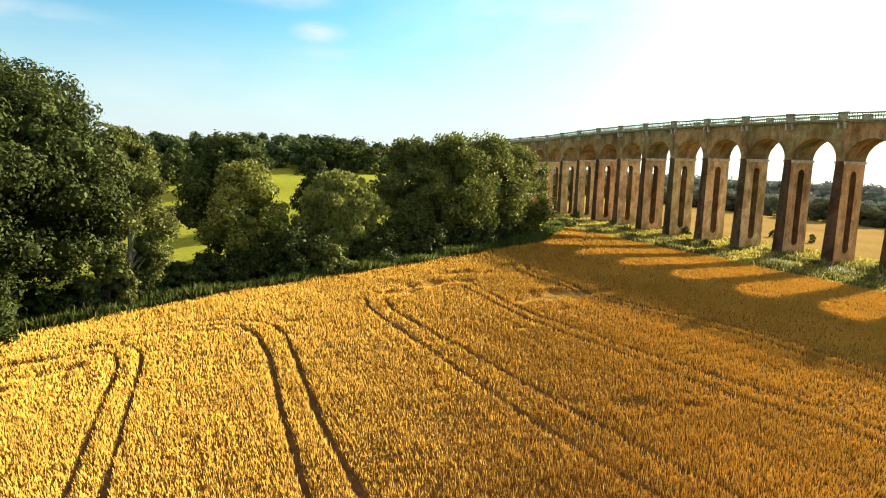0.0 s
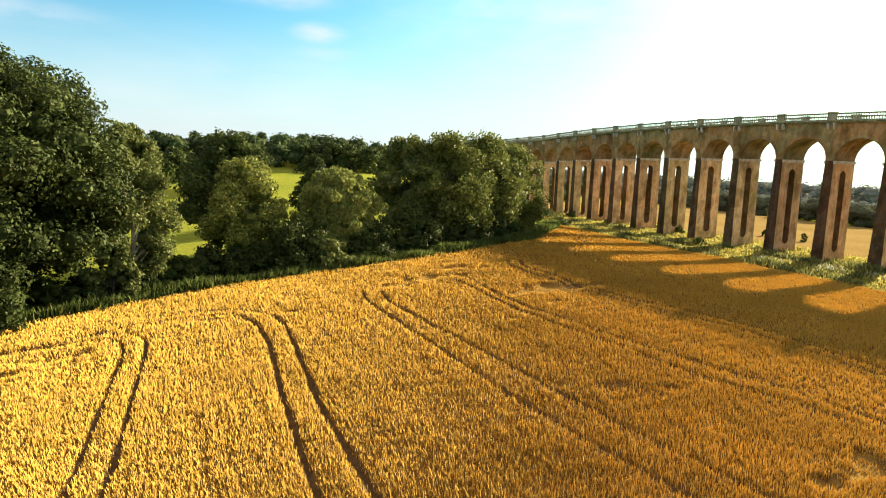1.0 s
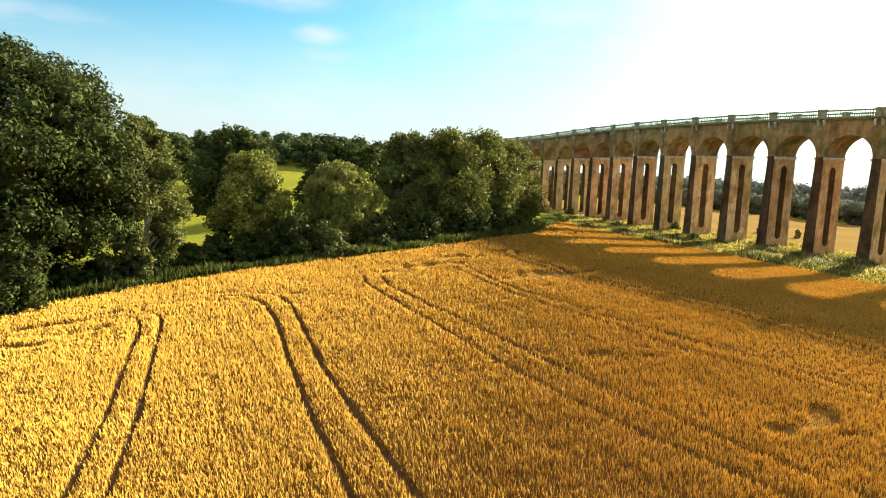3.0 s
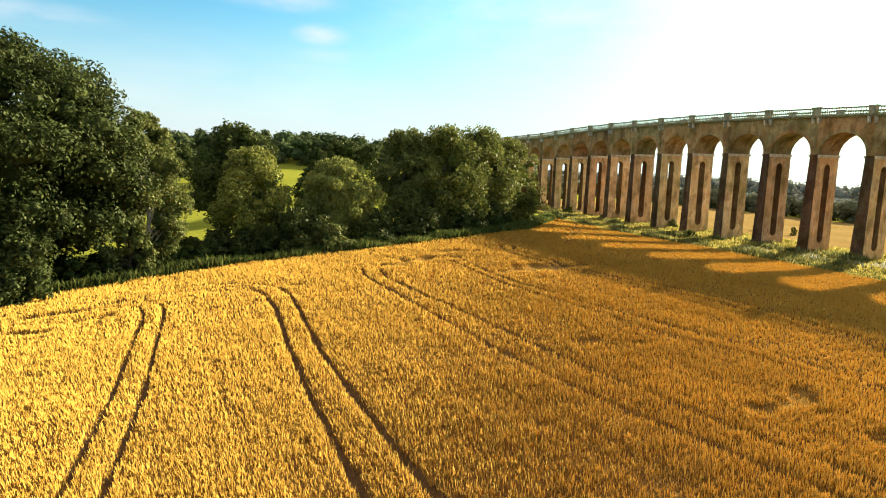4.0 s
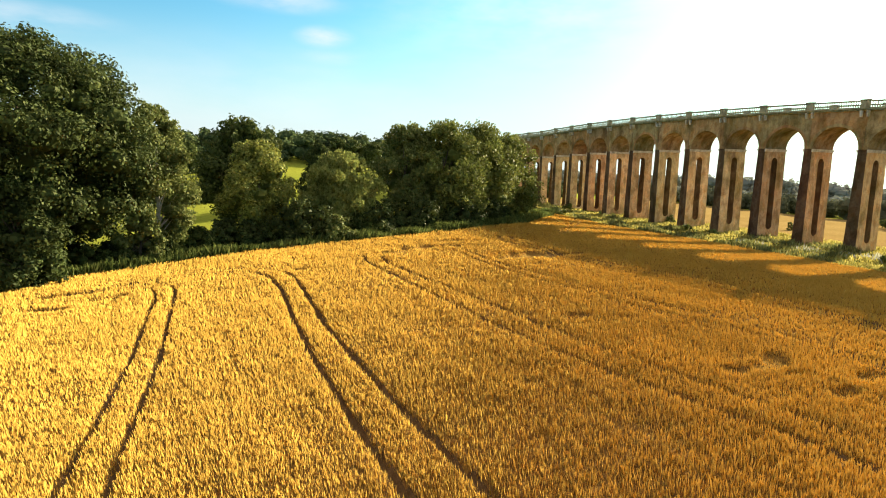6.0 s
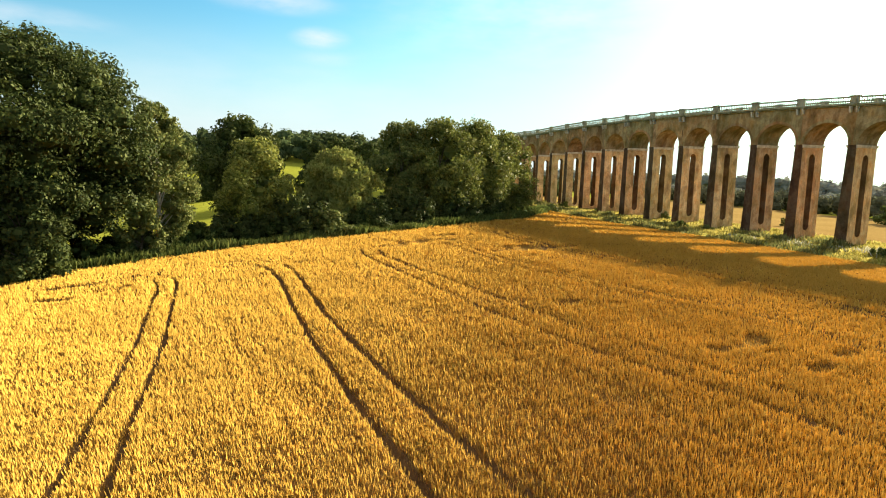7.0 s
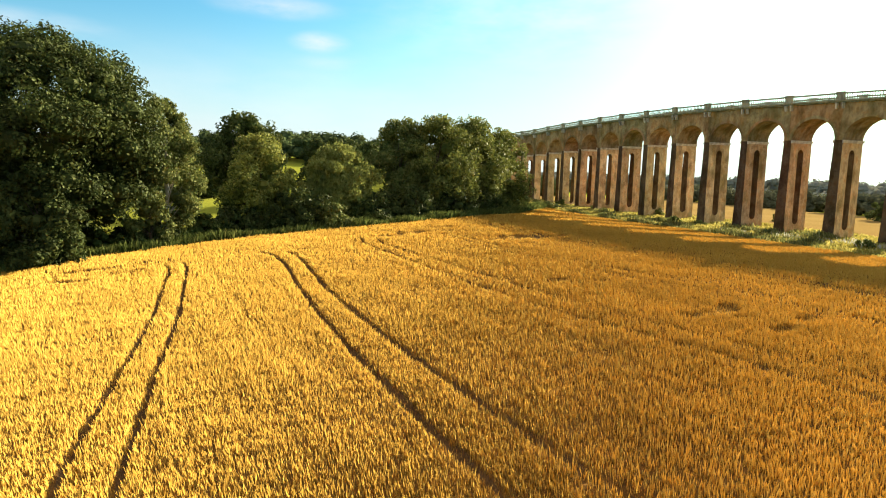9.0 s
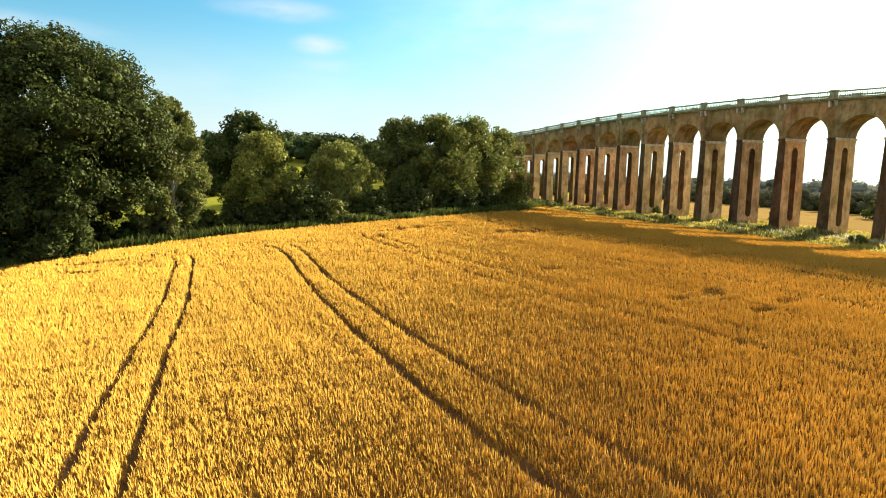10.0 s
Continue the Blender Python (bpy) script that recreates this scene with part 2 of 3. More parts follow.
BRICK, STONE = brickwork("old_brick", (1.12, 1.03, 0.95)), stonework()
GREY_STONE = stonework("weathered_limestone", (0.56, 0.59, 0.50))
MOSSY_STONE = stonework("mossy_limestone", (0.48, 0.51, 0.38))
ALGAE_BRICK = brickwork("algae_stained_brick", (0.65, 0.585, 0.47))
# lining of the pier openings: the dimness of the recess painted in
SHADE_REVEAL_BRICK = brickwork("shade_dark_reveal_brick", (0.31, 0.25, 0.21))
# arch undersides: darker, greyer tone painted in against warm light from the ground
SHADE_SOFFIT_BRICK = brickwork("shade_dark_soffit_brick", (0.48, 0.475, 0.46))
# pier ends: their shade is put into a darker brick tone
SHADE_END_BRICK = brickwork("shade_dark_end_brick", (0.21, 0.178, 0.18))


# ---------------------------------------------------------------- mesh helpers
def quad_soup(name, corners, material, faces=None):
    """A mesh of loose quads from an array (n, 4, 3), or of shared corners (v, 3) with faces (n, 4)."""
    v = np.asarray(corners, np.float32).reshape(-1, 3)
    f = np.arange(len(v), dtype=np.int32) if faces is None else np.asarray(faces, np.int32).ravel()
    me = bpy.data.meshes.new(name)
    me.vertices.add(len(v))
    me.vertices.foreach_set("co", v.ravel())
    me.loops.add(len(f))
    me.loops.foreach_set("vertex_index", f)
    me.polygons.add(len(f) // 4)
    me.polygons.foreach_set("loop_start", np.arange(0, len(f), 4, dtype=np.int32))
    me.update(calc_edges=True)
    me.validate()
    me.materials.append(material)
    return me


def grid_mesh(name, xs, ys, z, material, smooth=True):
    X, Y = np.meshgrid(xs, ys)
    n, k = len(xs), len(ys)
    i = (np.arange(k - 1)[:, None] * n + np.arange(n - 1)).ravel()
    me = quad_soup(name, np.stack([X, Y, z], -1), material, np.stack([i, i + 1, i + n + 1, i + n], -1))
    if smooth:
        me.polygons.foreach_set("use_smooth", np.ones(len(me.polygons), bool))
    return me


def part(name, data, parent, label="", at=None):
    """One mesh object under a thing or a part; data is a mesh, or a bmesh with its material."""
    if isinstance(data, tuple):
        bm, material = data
        me = bpy.data.meshes.new(name)
        bm.to_mesh(me)
        bm.free()
        me.materials.append(material)
        data = me
    ob = new(name, data)
    ob.parent = parent
    if at is not None:
        ob.matrix_basis = at
    return tagged(ob, label)


def box(bm, x0, x1, y0, y1, z0, z1, bevel=0.0):
    m = pose((x0 + x1) / 2, (y0 + y1) / 2, (z0 + z1) / 2) @ Matrix.Diagonal((x1 - x0, y1 - y0, z1 - z0, 1))
    made = bmesh.ops.create_cube(bm, size=1.0, matrix=m)
    if bevel:
        edges = list({e for v in made["verts"] for e in v.link_edges})
        bmesh.ops.bevel(bm, geom=edges, offset=bevel, segments=1, affect="EDGES")


def smooth_step(a, lo, hi):
    u = np.clip((a - lo) / (hi - lo), 0, 1)
    return u * u * (3 - 2 * u)


# ---------------------------------------------------------------- ground
def terrain(x, y):
    """Height of the bare ground."""
    x, y = np.asarray(x, float), np.asarray(y, float)
    c = np.clip(x, -20, 60)
    z = -0.055 + 0.0468 * c - 0.000597 * c * c + 0.05 * (np.clip(x, -60, -20) + 20)
    z = z + (-3.0 - 0.6) * smooth_step(x, 52, 104)
    z = z - 0.031 * np.clip(x - 130, 0, 110) - 0.0446 * np.clip(x - 240, 0, 260) - 0.026 * np.clip(x - 500, 0, 4000)
    north = np.clip(y - 92, 0, 130) * 0.087 + np.clip(y - 222, 0, 380) * 0.02
    return z + north * (1 - smooth_step(x - 0.3 * np.clip(y - 100, 0, 250), 62, 104)) - 0.55


def steps(near, far, step, growth=1.35):
    out, s = [near], step
    while out[-1] < far:
        s *= growth
        out.append(out[-1] + s)
    return np.array(out)


gx = np.concatenate([-steps(80, 3500, 5)[::-1], np.arange(-76, 258, 4.0), steps(262, 3500, 6)])
gy = np.concatenate([-steps(80, 3000, 5)[::-1], np.arange(-76, 338, 4.0), steps(342, 3500, 6)])
gz = terrain(*np.meshgrid(gx, gy)) + 0.0
ground = new("ground", grid_mesh("ground", gx, gy, gz, MEADOW))
tagged(ground, "sunlit green meadow grass on gently rolling land", "ground", kind="structure")

sx, sy = np.arange(132, 246, 3.0), np.arange(-60, 230, 4.0)
pale = new("pale_field", grid_mesh("pale_field", sx, sy, terrain(*np.meshgrid(sx, sy)) + 0.12, STUBBLE))
tagged(pale, "pale golden cut field beyond the viaduct", "field", kind="structure")

# ---------------------------------------------------------------- wheat
EDGE = np.array([(-75, 20), (-36, 44), (-21.5, 55), (-14, 60.8), (-6.5, 63.6), (4, 67.8), (18, 71), (38, 78), (60, 89.5),
                 (80, 109), (90, 122), (96, 118), (99, 80), (97, 40), (94, -10), (90, -60), (-75, -60)], float)
LINES = [  # wheel tracks through the crop
    [(-11, -60), (-8.0, 4), (-7.4, 12), (-6.5, 20), (-5.6, 29), (-5.0, 42), (-4.8, 47.5), (-5.1, 50), (-6.2, 52)],
    [(-9, -60), (-6.1, 3), (-5.6, 10), (-4.8, 20), (-3.9, 29), (-3.4, 42), (-3.2, 47), (-3.4, 50.3), (-4.6, 52.6), (-7.5, 53.6), (-15, 51)],
    [(9, -60), (6.5, -6), (5.95, -2.3), (5.45, 1), (5.2, 5), (4.9, 14), (4.9, 25), (5.2, 34), (5.9, 45), (5.6, 50.5), (4.6, 53.6), (2.6, 55), (-3, 55.2), (-9, 53.4)],
    [(13, -60), (9.7, -6), (9.3, -3.5), (8.6, 1), (8.1, 6), (7.7, 10.5), (7.25, 20), (7.1, 32), (7.6, 42), (7.9, 49), (7.4, 52.6), (6.2, 54.4), (3.5, 56.6), (-2, 57)],
    [(34, -60), (22.6, 6), (20.6, 14), (19.4, 20), (18.5, 28), (18.0, 37), (17.2, 51), (17.2, 55), (18.0, 58.6)],
    [(37, -60), (26.5, -1), (24.9, 7), (23.2, 15), (22.2, 22), (21.0, 34), (19.8, 44.5), (19.1, 53), (19.7, 57)],
    [(47.8, -60), (34.6, 19.4), (33.9, 21.5), (33.1, 23.8), (32.5, 26.5), (32.0, 31.2), (31.3, 36.3), (30.5, 39.8), (29.9, 45.8), (29.9, 50.2), (30.1, 53.6), (30.1, 59.2)],
    [(43.9, -60), (36.6, 19.3), (35.9, 23.1), (34.8, 26.5), (34.2, 30.5), (32.9, 36.0), (32.6, 39.3), (31.4, 46.1), (31.4, 51.1), (31.7, 56.5), (32.2, 61.1)],
    [(45.8, -60), (45.8, 25.8), (45.8, 32.0), (44.7, 37.0), (43.1, 42.6), (42.1, 50.3), (41.9, 55.2), (41.3, 60.5), (41.4, 64.4), (42.1, 67.1), (43.2, 69.1)],
    [(43.1, -60), (47.5, 26.0), (48.0, 30.9), (46.6, 38.1), (44.3, 43.9), (43.3, 51.8), (43.6, 60.0), (43.1, 63.2), (43.6, 65.9), (45.1, 68.5)],
    [(56.5, 71.9), (67.8, 85.1), (83.5, 103.6), (101.6, 125.6)],
    [(56.0, 70.3), (69.8, 85.7), (87.1, 105.5), (103.2, 123.9)],
]
# strength of each pair of tracks: the ones along the sunlit west half are open down to the soil
DEPTH = (0.9, 1.0, 1.0, 1.0, 0.9, 0.95, 1.0, 0.92, 0.97, 0.92, 1.0, 0.95)
FLAT = [  # lodged patches: x, y, half length, half width, turn, depth
    (39.4, 52.2, 6.4, 2.3, 3, 1.0), (31.0, 13.2, 2.2, 0.9, 20, 0.72), (34.5, 9.6, 2.2, 0.6, 10, 0.72), (27.8, 13.0, 1.2, 0.5, 0, 0.42), (-9.0, 48.5, 2.6, 1.0, 12, 0.5),
    (-13.0, 46.5, 2.2, 0.8, -14, 0.5), (-11.0, 51.6, 4.0, 0.7, 4, 0.5), (27, 62, 3.6, 1.5, 15, 0.85), (33.0, 66.8, 3.2, 1.3, 20, 0.8),
    (8.9, 53.2, 1.2, 0.8, 0, 0.42), (1.6, 53.6, 1.6, 0.6, -8, 0.42), (22.2, 28.0, 0.9, 0.7, 0, 0.42), (15.7, 35.9, 0.7, 0.5, 30, 0.42), (3.5, 19.4, 0.35, 0.3, 0, 0.6),
    (26.0, 26.2, 1.3, 0.6, -20, 0.42), (29.0, 24.4, 1.5, 0.5, -30, 0.42), (68.0, 66.0, 3.5, 0.8, 10, 0.42), (74, 52, 4, 0.7, 0, 0.42), (58, 76, 4.0, 1.0, 20, 0.42),
    (22.5, 59.5, 2.4, 1.2, 10, 0.8), (32.2, 62.0, 1.6, 1.0, 0, 0.8), (37.1, 65.5, 1.3, 0.5, 10, 0.55), (24.2, 59.7, 1.6, 0.45, 15, 0.55), (27.5, 42.7, 0.9, 0.4, 0, 0.5), (41.4, 50.9, 1.6, 0.6, 5, 0.7), (35.4, 46.5, 1.2, 0.35, 0, 0.45), (74.0, 42.7, 2.0, 0.6, 10, 0.5), (72.7, 65.6, 1.5, 0.5, 0, 0.6), (27.4, 13.1, 0.9, 0.5, -15, 1.0), (29.4, 13.0, 1.2, 0.5, 20, 0.95), (29.9, 11.4, 0.8, 0.3, 0, 0.6), (30.2, 8.6, 1.4, 0.6, 10, 0.6), (24.8, 25.8, 0.9, 0.35, -20, 0.5),
]


def to_line(x, y, pts):
    best = np.full(x.shape, 1e9)
    for (ax, ay), (bx, by) in zip(pts[:-1], pts[1:]):
        dx, dy = bx - ax, by - ay
        u = np.clip(((x - ax) * dx + (y - ay) * dy) / (dx * dx + dy * dy), 0, 1)
        best = np.minimum(best, np.hypot(x - ax - u * dx, y - ay - u * dy))
    return best


def inside(x, y, poly):
    odd = np.zeros(x.shape, bool)
    for (ax, ay), (bx, by) in zip(poly, np.roll(poly, -1, 0)):
        if ay != by:
            odd ^= ((ay > y) != (by > y)) & (x < (bx - ax) * (y - ay) / (by - ay) + ax)
    return odd


def waves(x, y, scale, seed):
    r = np.random.RandomState(seed)
    out = np.zeros(np.shape(x))
    for k in range(7):
        a, p, f = r.uniform(0, math.tau), r.uniform(0, math.tau), scale * r.uniform(0.6, 1.7)
        out = out + np.sin(f * (np.cos(a) * x + np.sin(a) * y) + p)
    return out / 3.5


def rutted(x, y):
    """0 where the crop stands, towards 1 in the wheel tracks."""
    d = np.zeros(np.shape(x))
    wob = 0.06 * waves(x, y, 1.3, 5)
    for k, (pts, deep) in enumerate(zip(LINES, DEPTH)):
        lo, hi = (0.09, 0.23) if k < 2 else (0.12, 0.28) if k < 4 else (0.11, 0.27) if k < 6 else (0.14, 0.31) if k < 8 else (0.20, 0.44) if k < 10 else (0.10, 0.26)
        d = np.maximum(d, deep * (1 - smooth_step(to_line(x, y, np.array(pts)) + wob, lo, hi)))
    return d


def trodden(x, y):
    """0 where the crop stands, towards 1 where it is driven down or lodged."""
    d = rutted(x, y)
    for fx, fy, a, b, turn, deep in FLAT:
        c, s = math.cos(radians(turn)), math.sin(radians(turn))
        u, v = c * (x - fx) + s * (y - fy), -s * (x - fx) + c * (y - fy)
        q = np.hypot(u / a, v / b) + 0.35 * waves(x, y, 1.6, 8)
        d = np.maximum(d, deep * (1 - smooth_step(q, 0.6, 1.1)))
    return d


def crop_edge(x, y):
    e = to_line(x, y, EDGE[:14]) + 0.4 * waves(x, y, 0.7, 3)
    return np.where(inside(x, y, EDGE), np.maximum(e, 0), 0)


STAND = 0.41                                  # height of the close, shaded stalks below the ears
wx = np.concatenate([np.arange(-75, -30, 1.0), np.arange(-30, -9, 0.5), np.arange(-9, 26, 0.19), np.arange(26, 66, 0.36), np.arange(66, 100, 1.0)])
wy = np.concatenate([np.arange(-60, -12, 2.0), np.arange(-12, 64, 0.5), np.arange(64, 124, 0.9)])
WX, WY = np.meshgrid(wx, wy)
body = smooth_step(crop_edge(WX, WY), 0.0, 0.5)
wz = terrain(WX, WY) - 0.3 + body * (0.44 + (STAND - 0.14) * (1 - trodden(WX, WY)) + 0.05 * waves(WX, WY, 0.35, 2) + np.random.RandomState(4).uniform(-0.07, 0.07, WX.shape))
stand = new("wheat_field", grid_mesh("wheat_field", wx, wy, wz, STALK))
stand.data.materials.append(SOIL)
stand.data.materials.append(LODGED)


def most_corners(mask):
    return (mask[:-1, :-1].astype(int) + mask[1:, :-1] + mask[:-1, 1:] + mask[1:, 1:] >= 2).ravel()


bare, lodged = most_corners(rutted(WX, WY) > 0.62), most_corners(trodden(WX, WY) > 0.45)
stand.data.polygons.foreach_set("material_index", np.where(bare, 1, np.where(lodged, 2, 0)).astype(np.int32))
tagged(stand, "ripe golden wheat crossed by dark tramlines", "wheat field", kind="stuff")


ROW = 0.32                                    # drill rows run along y


def ears(seed, x0, x1, y0, y1, per_m2, tall, wide):
    """Ears as upright leaning spindle blades over a rectangle of the field, most turned one way so that it looks
    brighter to the west and darker to the east.
    """
    r = np.random.RandomState(seed)
    n = int((x1 - x0) * (y1 - y0) * per_m2)
    x, y = r.uniform(x0, x1, n), r.uniform(y0, y1, n)
    x = np.where(r.rand(n) < 0.7, np.round(x / ROW) * ROW + r.normal(0, 0.075, n) + 0.03 * waves(x, y, 0.8, 31), x)
    near = (y > 0.53 * x - 17.5) & (y > -0.42 * x - 4)       # finest ears here, broader and fewer clumps beyond
    kept = near | (r.rand(n) < min(1.0, 18 / per_m2))
    x, y, broad = x[kept], y[kept], np.where(near[kept], 1.0, max(1.0, 0.19 / wide))
    low = trodden(x, y)
    keep = (crop_edge(x, y) > 0.12) & (low < r.uniform(0.25, 0.95, len(x)))
    x, y, low, broad = x[keep], y[keep], low[keep], broad[keep]
    n = len(x)
    base = terrain(x, y) + 0.16 - 0.10 * low
    h = tall * r.uniform(0.66, 1.16, n) * (1 - 0.72 * low) * (1 + 0.09 * waves(x, y, 0.9, 12) + 0.06 * waves(x, y, 3.1, 14))
    # blade direction is biased to shape the field's bright and dark sides
    a, lean = r.normal(1.05, 0.33, n), r.normal(0, 0.062, (n, 2)) + (-0.06, -0.02)
    w = wide * broad * r.uniform(0.6, 1.3, n) / 2
    side = np.stack([np.cos(a) * w, np.sin(a) * w, 0 * w], -1)
    foot = np.stack([x, y, base], -1)
    top = foot + np.stack([lean[:, 0] * h * 2, lean[:, 1] * h * 2, h], -1)
    mid = foot * 0.28 + top * 0.72
    return np.stack([foot - side * 0.35, mid - side, top, mid + side], 1)


crop = np.concatenate([
    ears(1, -15, 8, -6, 24, 190, 0.58, 0.050), ears(12, 8, 36, -10, 24, 112, 0.66, 0.060),
    ears(2, -20, 16, 24, 42, 112, 0.59, 0.070), ears(13, 16, 48, 24, 42, 76, 0.63, 0.094),
    ears(3, -24, 20, 42, 72, 56, 0.59, 0.102), ears(14, 20, 56, 42, 72, 50, 0.60, 0.128),
    ears(4, 36, 70, 0, 24, 46, 0.60, 0.115), ears(5, 48, 70, 24, 42, 42, 0.60, 0.125),
    ears(6, 20, 60, 72, 92, 26, 0.60, 0.17), ears(7, 56, 100, 42, 124, 21, 0.60, 0.21), ears(8, 70, 100, 10, 42, 13, 0.60, 0.23),
    ears(9, -60, -24, 0, 60, 5, 0.60, 0.24), ears(10, -24, -15, -6, 42, 18, 0.60, 0.16), ears(11, -26, 40, -32, -6, 15, 0.60, 0.17)])
part("ears", quad_soup("ears", crop, EAR), stand, "bristling ripe wheat ears")["kind"] = "stuff"


# ---------------------------------------------------------------- viaduct
PITCH, WIDE = 10.65, 7.3
SPRING, COPING = 17.2, 25.1                   # heights of the imposts and of the balustrade's foot
RADIUS = 4.48
INSET, DECK = 0.45, 8.2           # brickwork stands in from the oversailing parapet; width over the parapets
FIRST, LAST = -7, 24


def line_of(i):
    """Foot of the viaduct's west face at pier i: its gentle bend and fall."""
    u = min(i, 10) - 2
    far = max(i - 10, 0)
    return 118.4 + 0.074 * u * u + 1.0 * far, 72.1 + PITCH * i, -0.0352 * u * u - 0.22 * far


def back(i):
    """How far the pedestal blocks stand north of the middle of pier i."""
    return 0.45 * min(max((6 - i) / 4, 0.1), 1.0)


def pier_mesh():
    """Battered pier, pierced by a tall opening with round ends; z = 0 at the impost, the west face at x = 0."""
    bottom, top, sill, head, half = -23.0, 0.0, -18.6, -2.0, 1.0
    cx = WIDE / 2

    def reach(z):
        return WIDE / 2 + 0.10 * (-z / 20.0)

    def thick(z):
        return 0.84 + 0.38 * (-z / 20.0) ** 1.15

    inner, outer = [], []
    levels = np.linspace(sill + half, head - half, 8)
    for z in levels:
        inner.append((half, z)), outer.append((reach(z), z))
    for k in range(1, 12):
        a = math.pi * k / 12
        inner.append((half * math.cos(a), head - half + half * math.sin(a)))
        if k <= 3:
            z = levels[-1] + (top - levels[-1]) * k / 3
            outer.append((reach(z), z))
        elif k < 9:
            outer.append((reach(top) * (1 - (k - 3) / 3), top))
        else:
            z = top + (levels[-1] - top) * (k - 9) / 3
            outer.append((-reach(z), z))
    for z in levels[::-1]:
        inner.append((-half, z)), outer.append((-reach(z), z))
    for k in range(1, 12):
        a = math.pi + math.pi * k / 12
        inner.append((half * math.cos(a), sill + half + half * math.sin(a)))
        if k <= 3:
            z = levels[0] + (bottom - levels[0]) * k / 3
            outer.append((-reach(z), z))
        elif k < 9:
            outer.append((-reach(bottom) * (1 - (k - 3) / 3), bottom))
        else:
            z = bottom + (levels[0] - bottom) * (k - 9) / 3
            outer.append((reach(z), z))
    bm = bmesh.new()
    rings = []
    for loop in (inner, outer):
        for s in (-1, 1):
            rings.append([bm.verts.new((cx + x, s * max(thick(min(z, 0)), 0.5), z)) for x, z in loop])
    n = len(inner)
    inner_s, inner_n, outer_s, outer_n = rings
    for k in range(n):
        j = (k + 1) % n
        bm.faces.new((inner_s[j], inner_s[k], outer_s[k], outer_s[j]))
        bm.faces.new((inner_n[k], inner_n[j], outer_n[j], outer_n[k]))
        bm.faces.new((inner_s[k], inner_s[j], inner_n[j], inner_n[k]))
        bm.faces.new((outer_s[j], outer_s[k], outer_n[k], outer_n[j]))
    bmesh.ops.recalc_face_normals(bm, faces=bm.faces)
    # ends and opening linings take the bricks darkened to look shaded
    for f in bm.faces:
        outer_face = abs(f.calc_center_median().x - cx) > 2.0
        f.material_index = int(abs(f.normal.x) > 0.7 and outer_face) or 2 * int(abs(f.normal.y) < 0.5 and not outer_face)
    return bm


def impost_mesh():
    bm = bmesh.new()
    for s in (-1, 1):
        y0, y1 = sorted((s * 0.80, s * 1.12))
        box(bm, -0.10, WIDE + 0.10, y0, y1, -0.42, -0.02, 0.04)
        y0, y1 = sorted((s * 0.80, s * 0.98))
        box(bm, -0.06, WIDE + 0.06, y0, y1, -0.62, -0.42, 0.03)
    return bm


def span_mesh():
    """One arch with its spandrels and deck, from pier centre to pier centre along y; z = 0 at the springing."""
    top = COPING - 0.45 - SPRING
    bm = bmesh.new()
    pts = [(0.0, 0.0)]
    for k in range(29):
        a = math.pi * (1 - k / 28)
        pts.append((PITCH / 2 + RADIUS * math.cos(a), RADIUS * math.sin(a)))
    pts.append((PITCH, 0.0))
    low = [[bm.verts.new((x, y, z)) for y, z in pts] for x in (0.0, WIDE)]
    high = [[bm.verts.new((x, y, top)) for y, z in pts] for x in (0.0, WIDE)]
    for k in range(len(pts) - 1):
        bm.faces.new((low[0][k + 1], low[0][k], high[0][k], high[0][k + 1]))
        bm.faces.new((low[1][k], low[1][k + 1], high[1][k + 1], high[1][k]))
        bm.faces.new((low[0][k], low[0][k + 1], low[1][k + 1], low[1][k]))
        bm.faces.new((high[0][k + 1], high[0][k], high[1][k], high[1][k + 1]))
    bmesh.ops.recalc_face_normals(bm, faces=bm.faces)
    # downward faces of the arch get the tone painted as underside shade
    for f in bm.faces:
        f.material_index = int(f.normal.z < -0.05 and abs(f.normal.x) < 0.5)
    return bm


def arch_ring_mesh():
    bm = bmesh.new()
    for k in range(28):
        a, b = math.pi * (1 - k / 28), math.pi * (1 - (k + 0.94) / 28)
        v = []
        for x in (-0.03, 0.02):
            for ang in (a, b):
                for r in (RADIUS, RADIUS + 0.62):
                    v.append(bm.verts.new((x, PITCH / 2 + r * math.cos(ang), r * math.sin(ang))))
        for q in ((0, 1, 3, 2), (4, 6, 7, 5), (0, 4, 5, 1), (2, 3, 7, 6), (0, 2, 6, 4), (1, 5, 7, 3)):
            bm.faces.new([v[j] for j in q])
    bmesh.ops.recalc_face_normals(bm, faces=bm.faces)
    return bm


def cornice_mesh():
    bm = bmesh.new()
    z = COPING - SPRING
    box(bm, -0.32, 0.6, 0, PITCH, z - 0.22, z, 0.03)
    box(bm, -0.02, 0.6, 0, PITCH, z - 0.45, z - 0.22, 0.03)
    return bm


RAIL_FROM, RAIL_TO, BALUSTERS = 0.78, PITCH - 0.78, 20


def rail_mesh():
    bm = bmesh.new()
    z = COPING - SPRING
    box(bm, -0.14, 0.20, RAIL_FROM, RAIL_TO, z, z + 0.20)
    box(bm, -0.18, 0.24, RAIL_FROM, RAIL_TO, z + 1.22, z + 1.52, 0.03)
    return bm


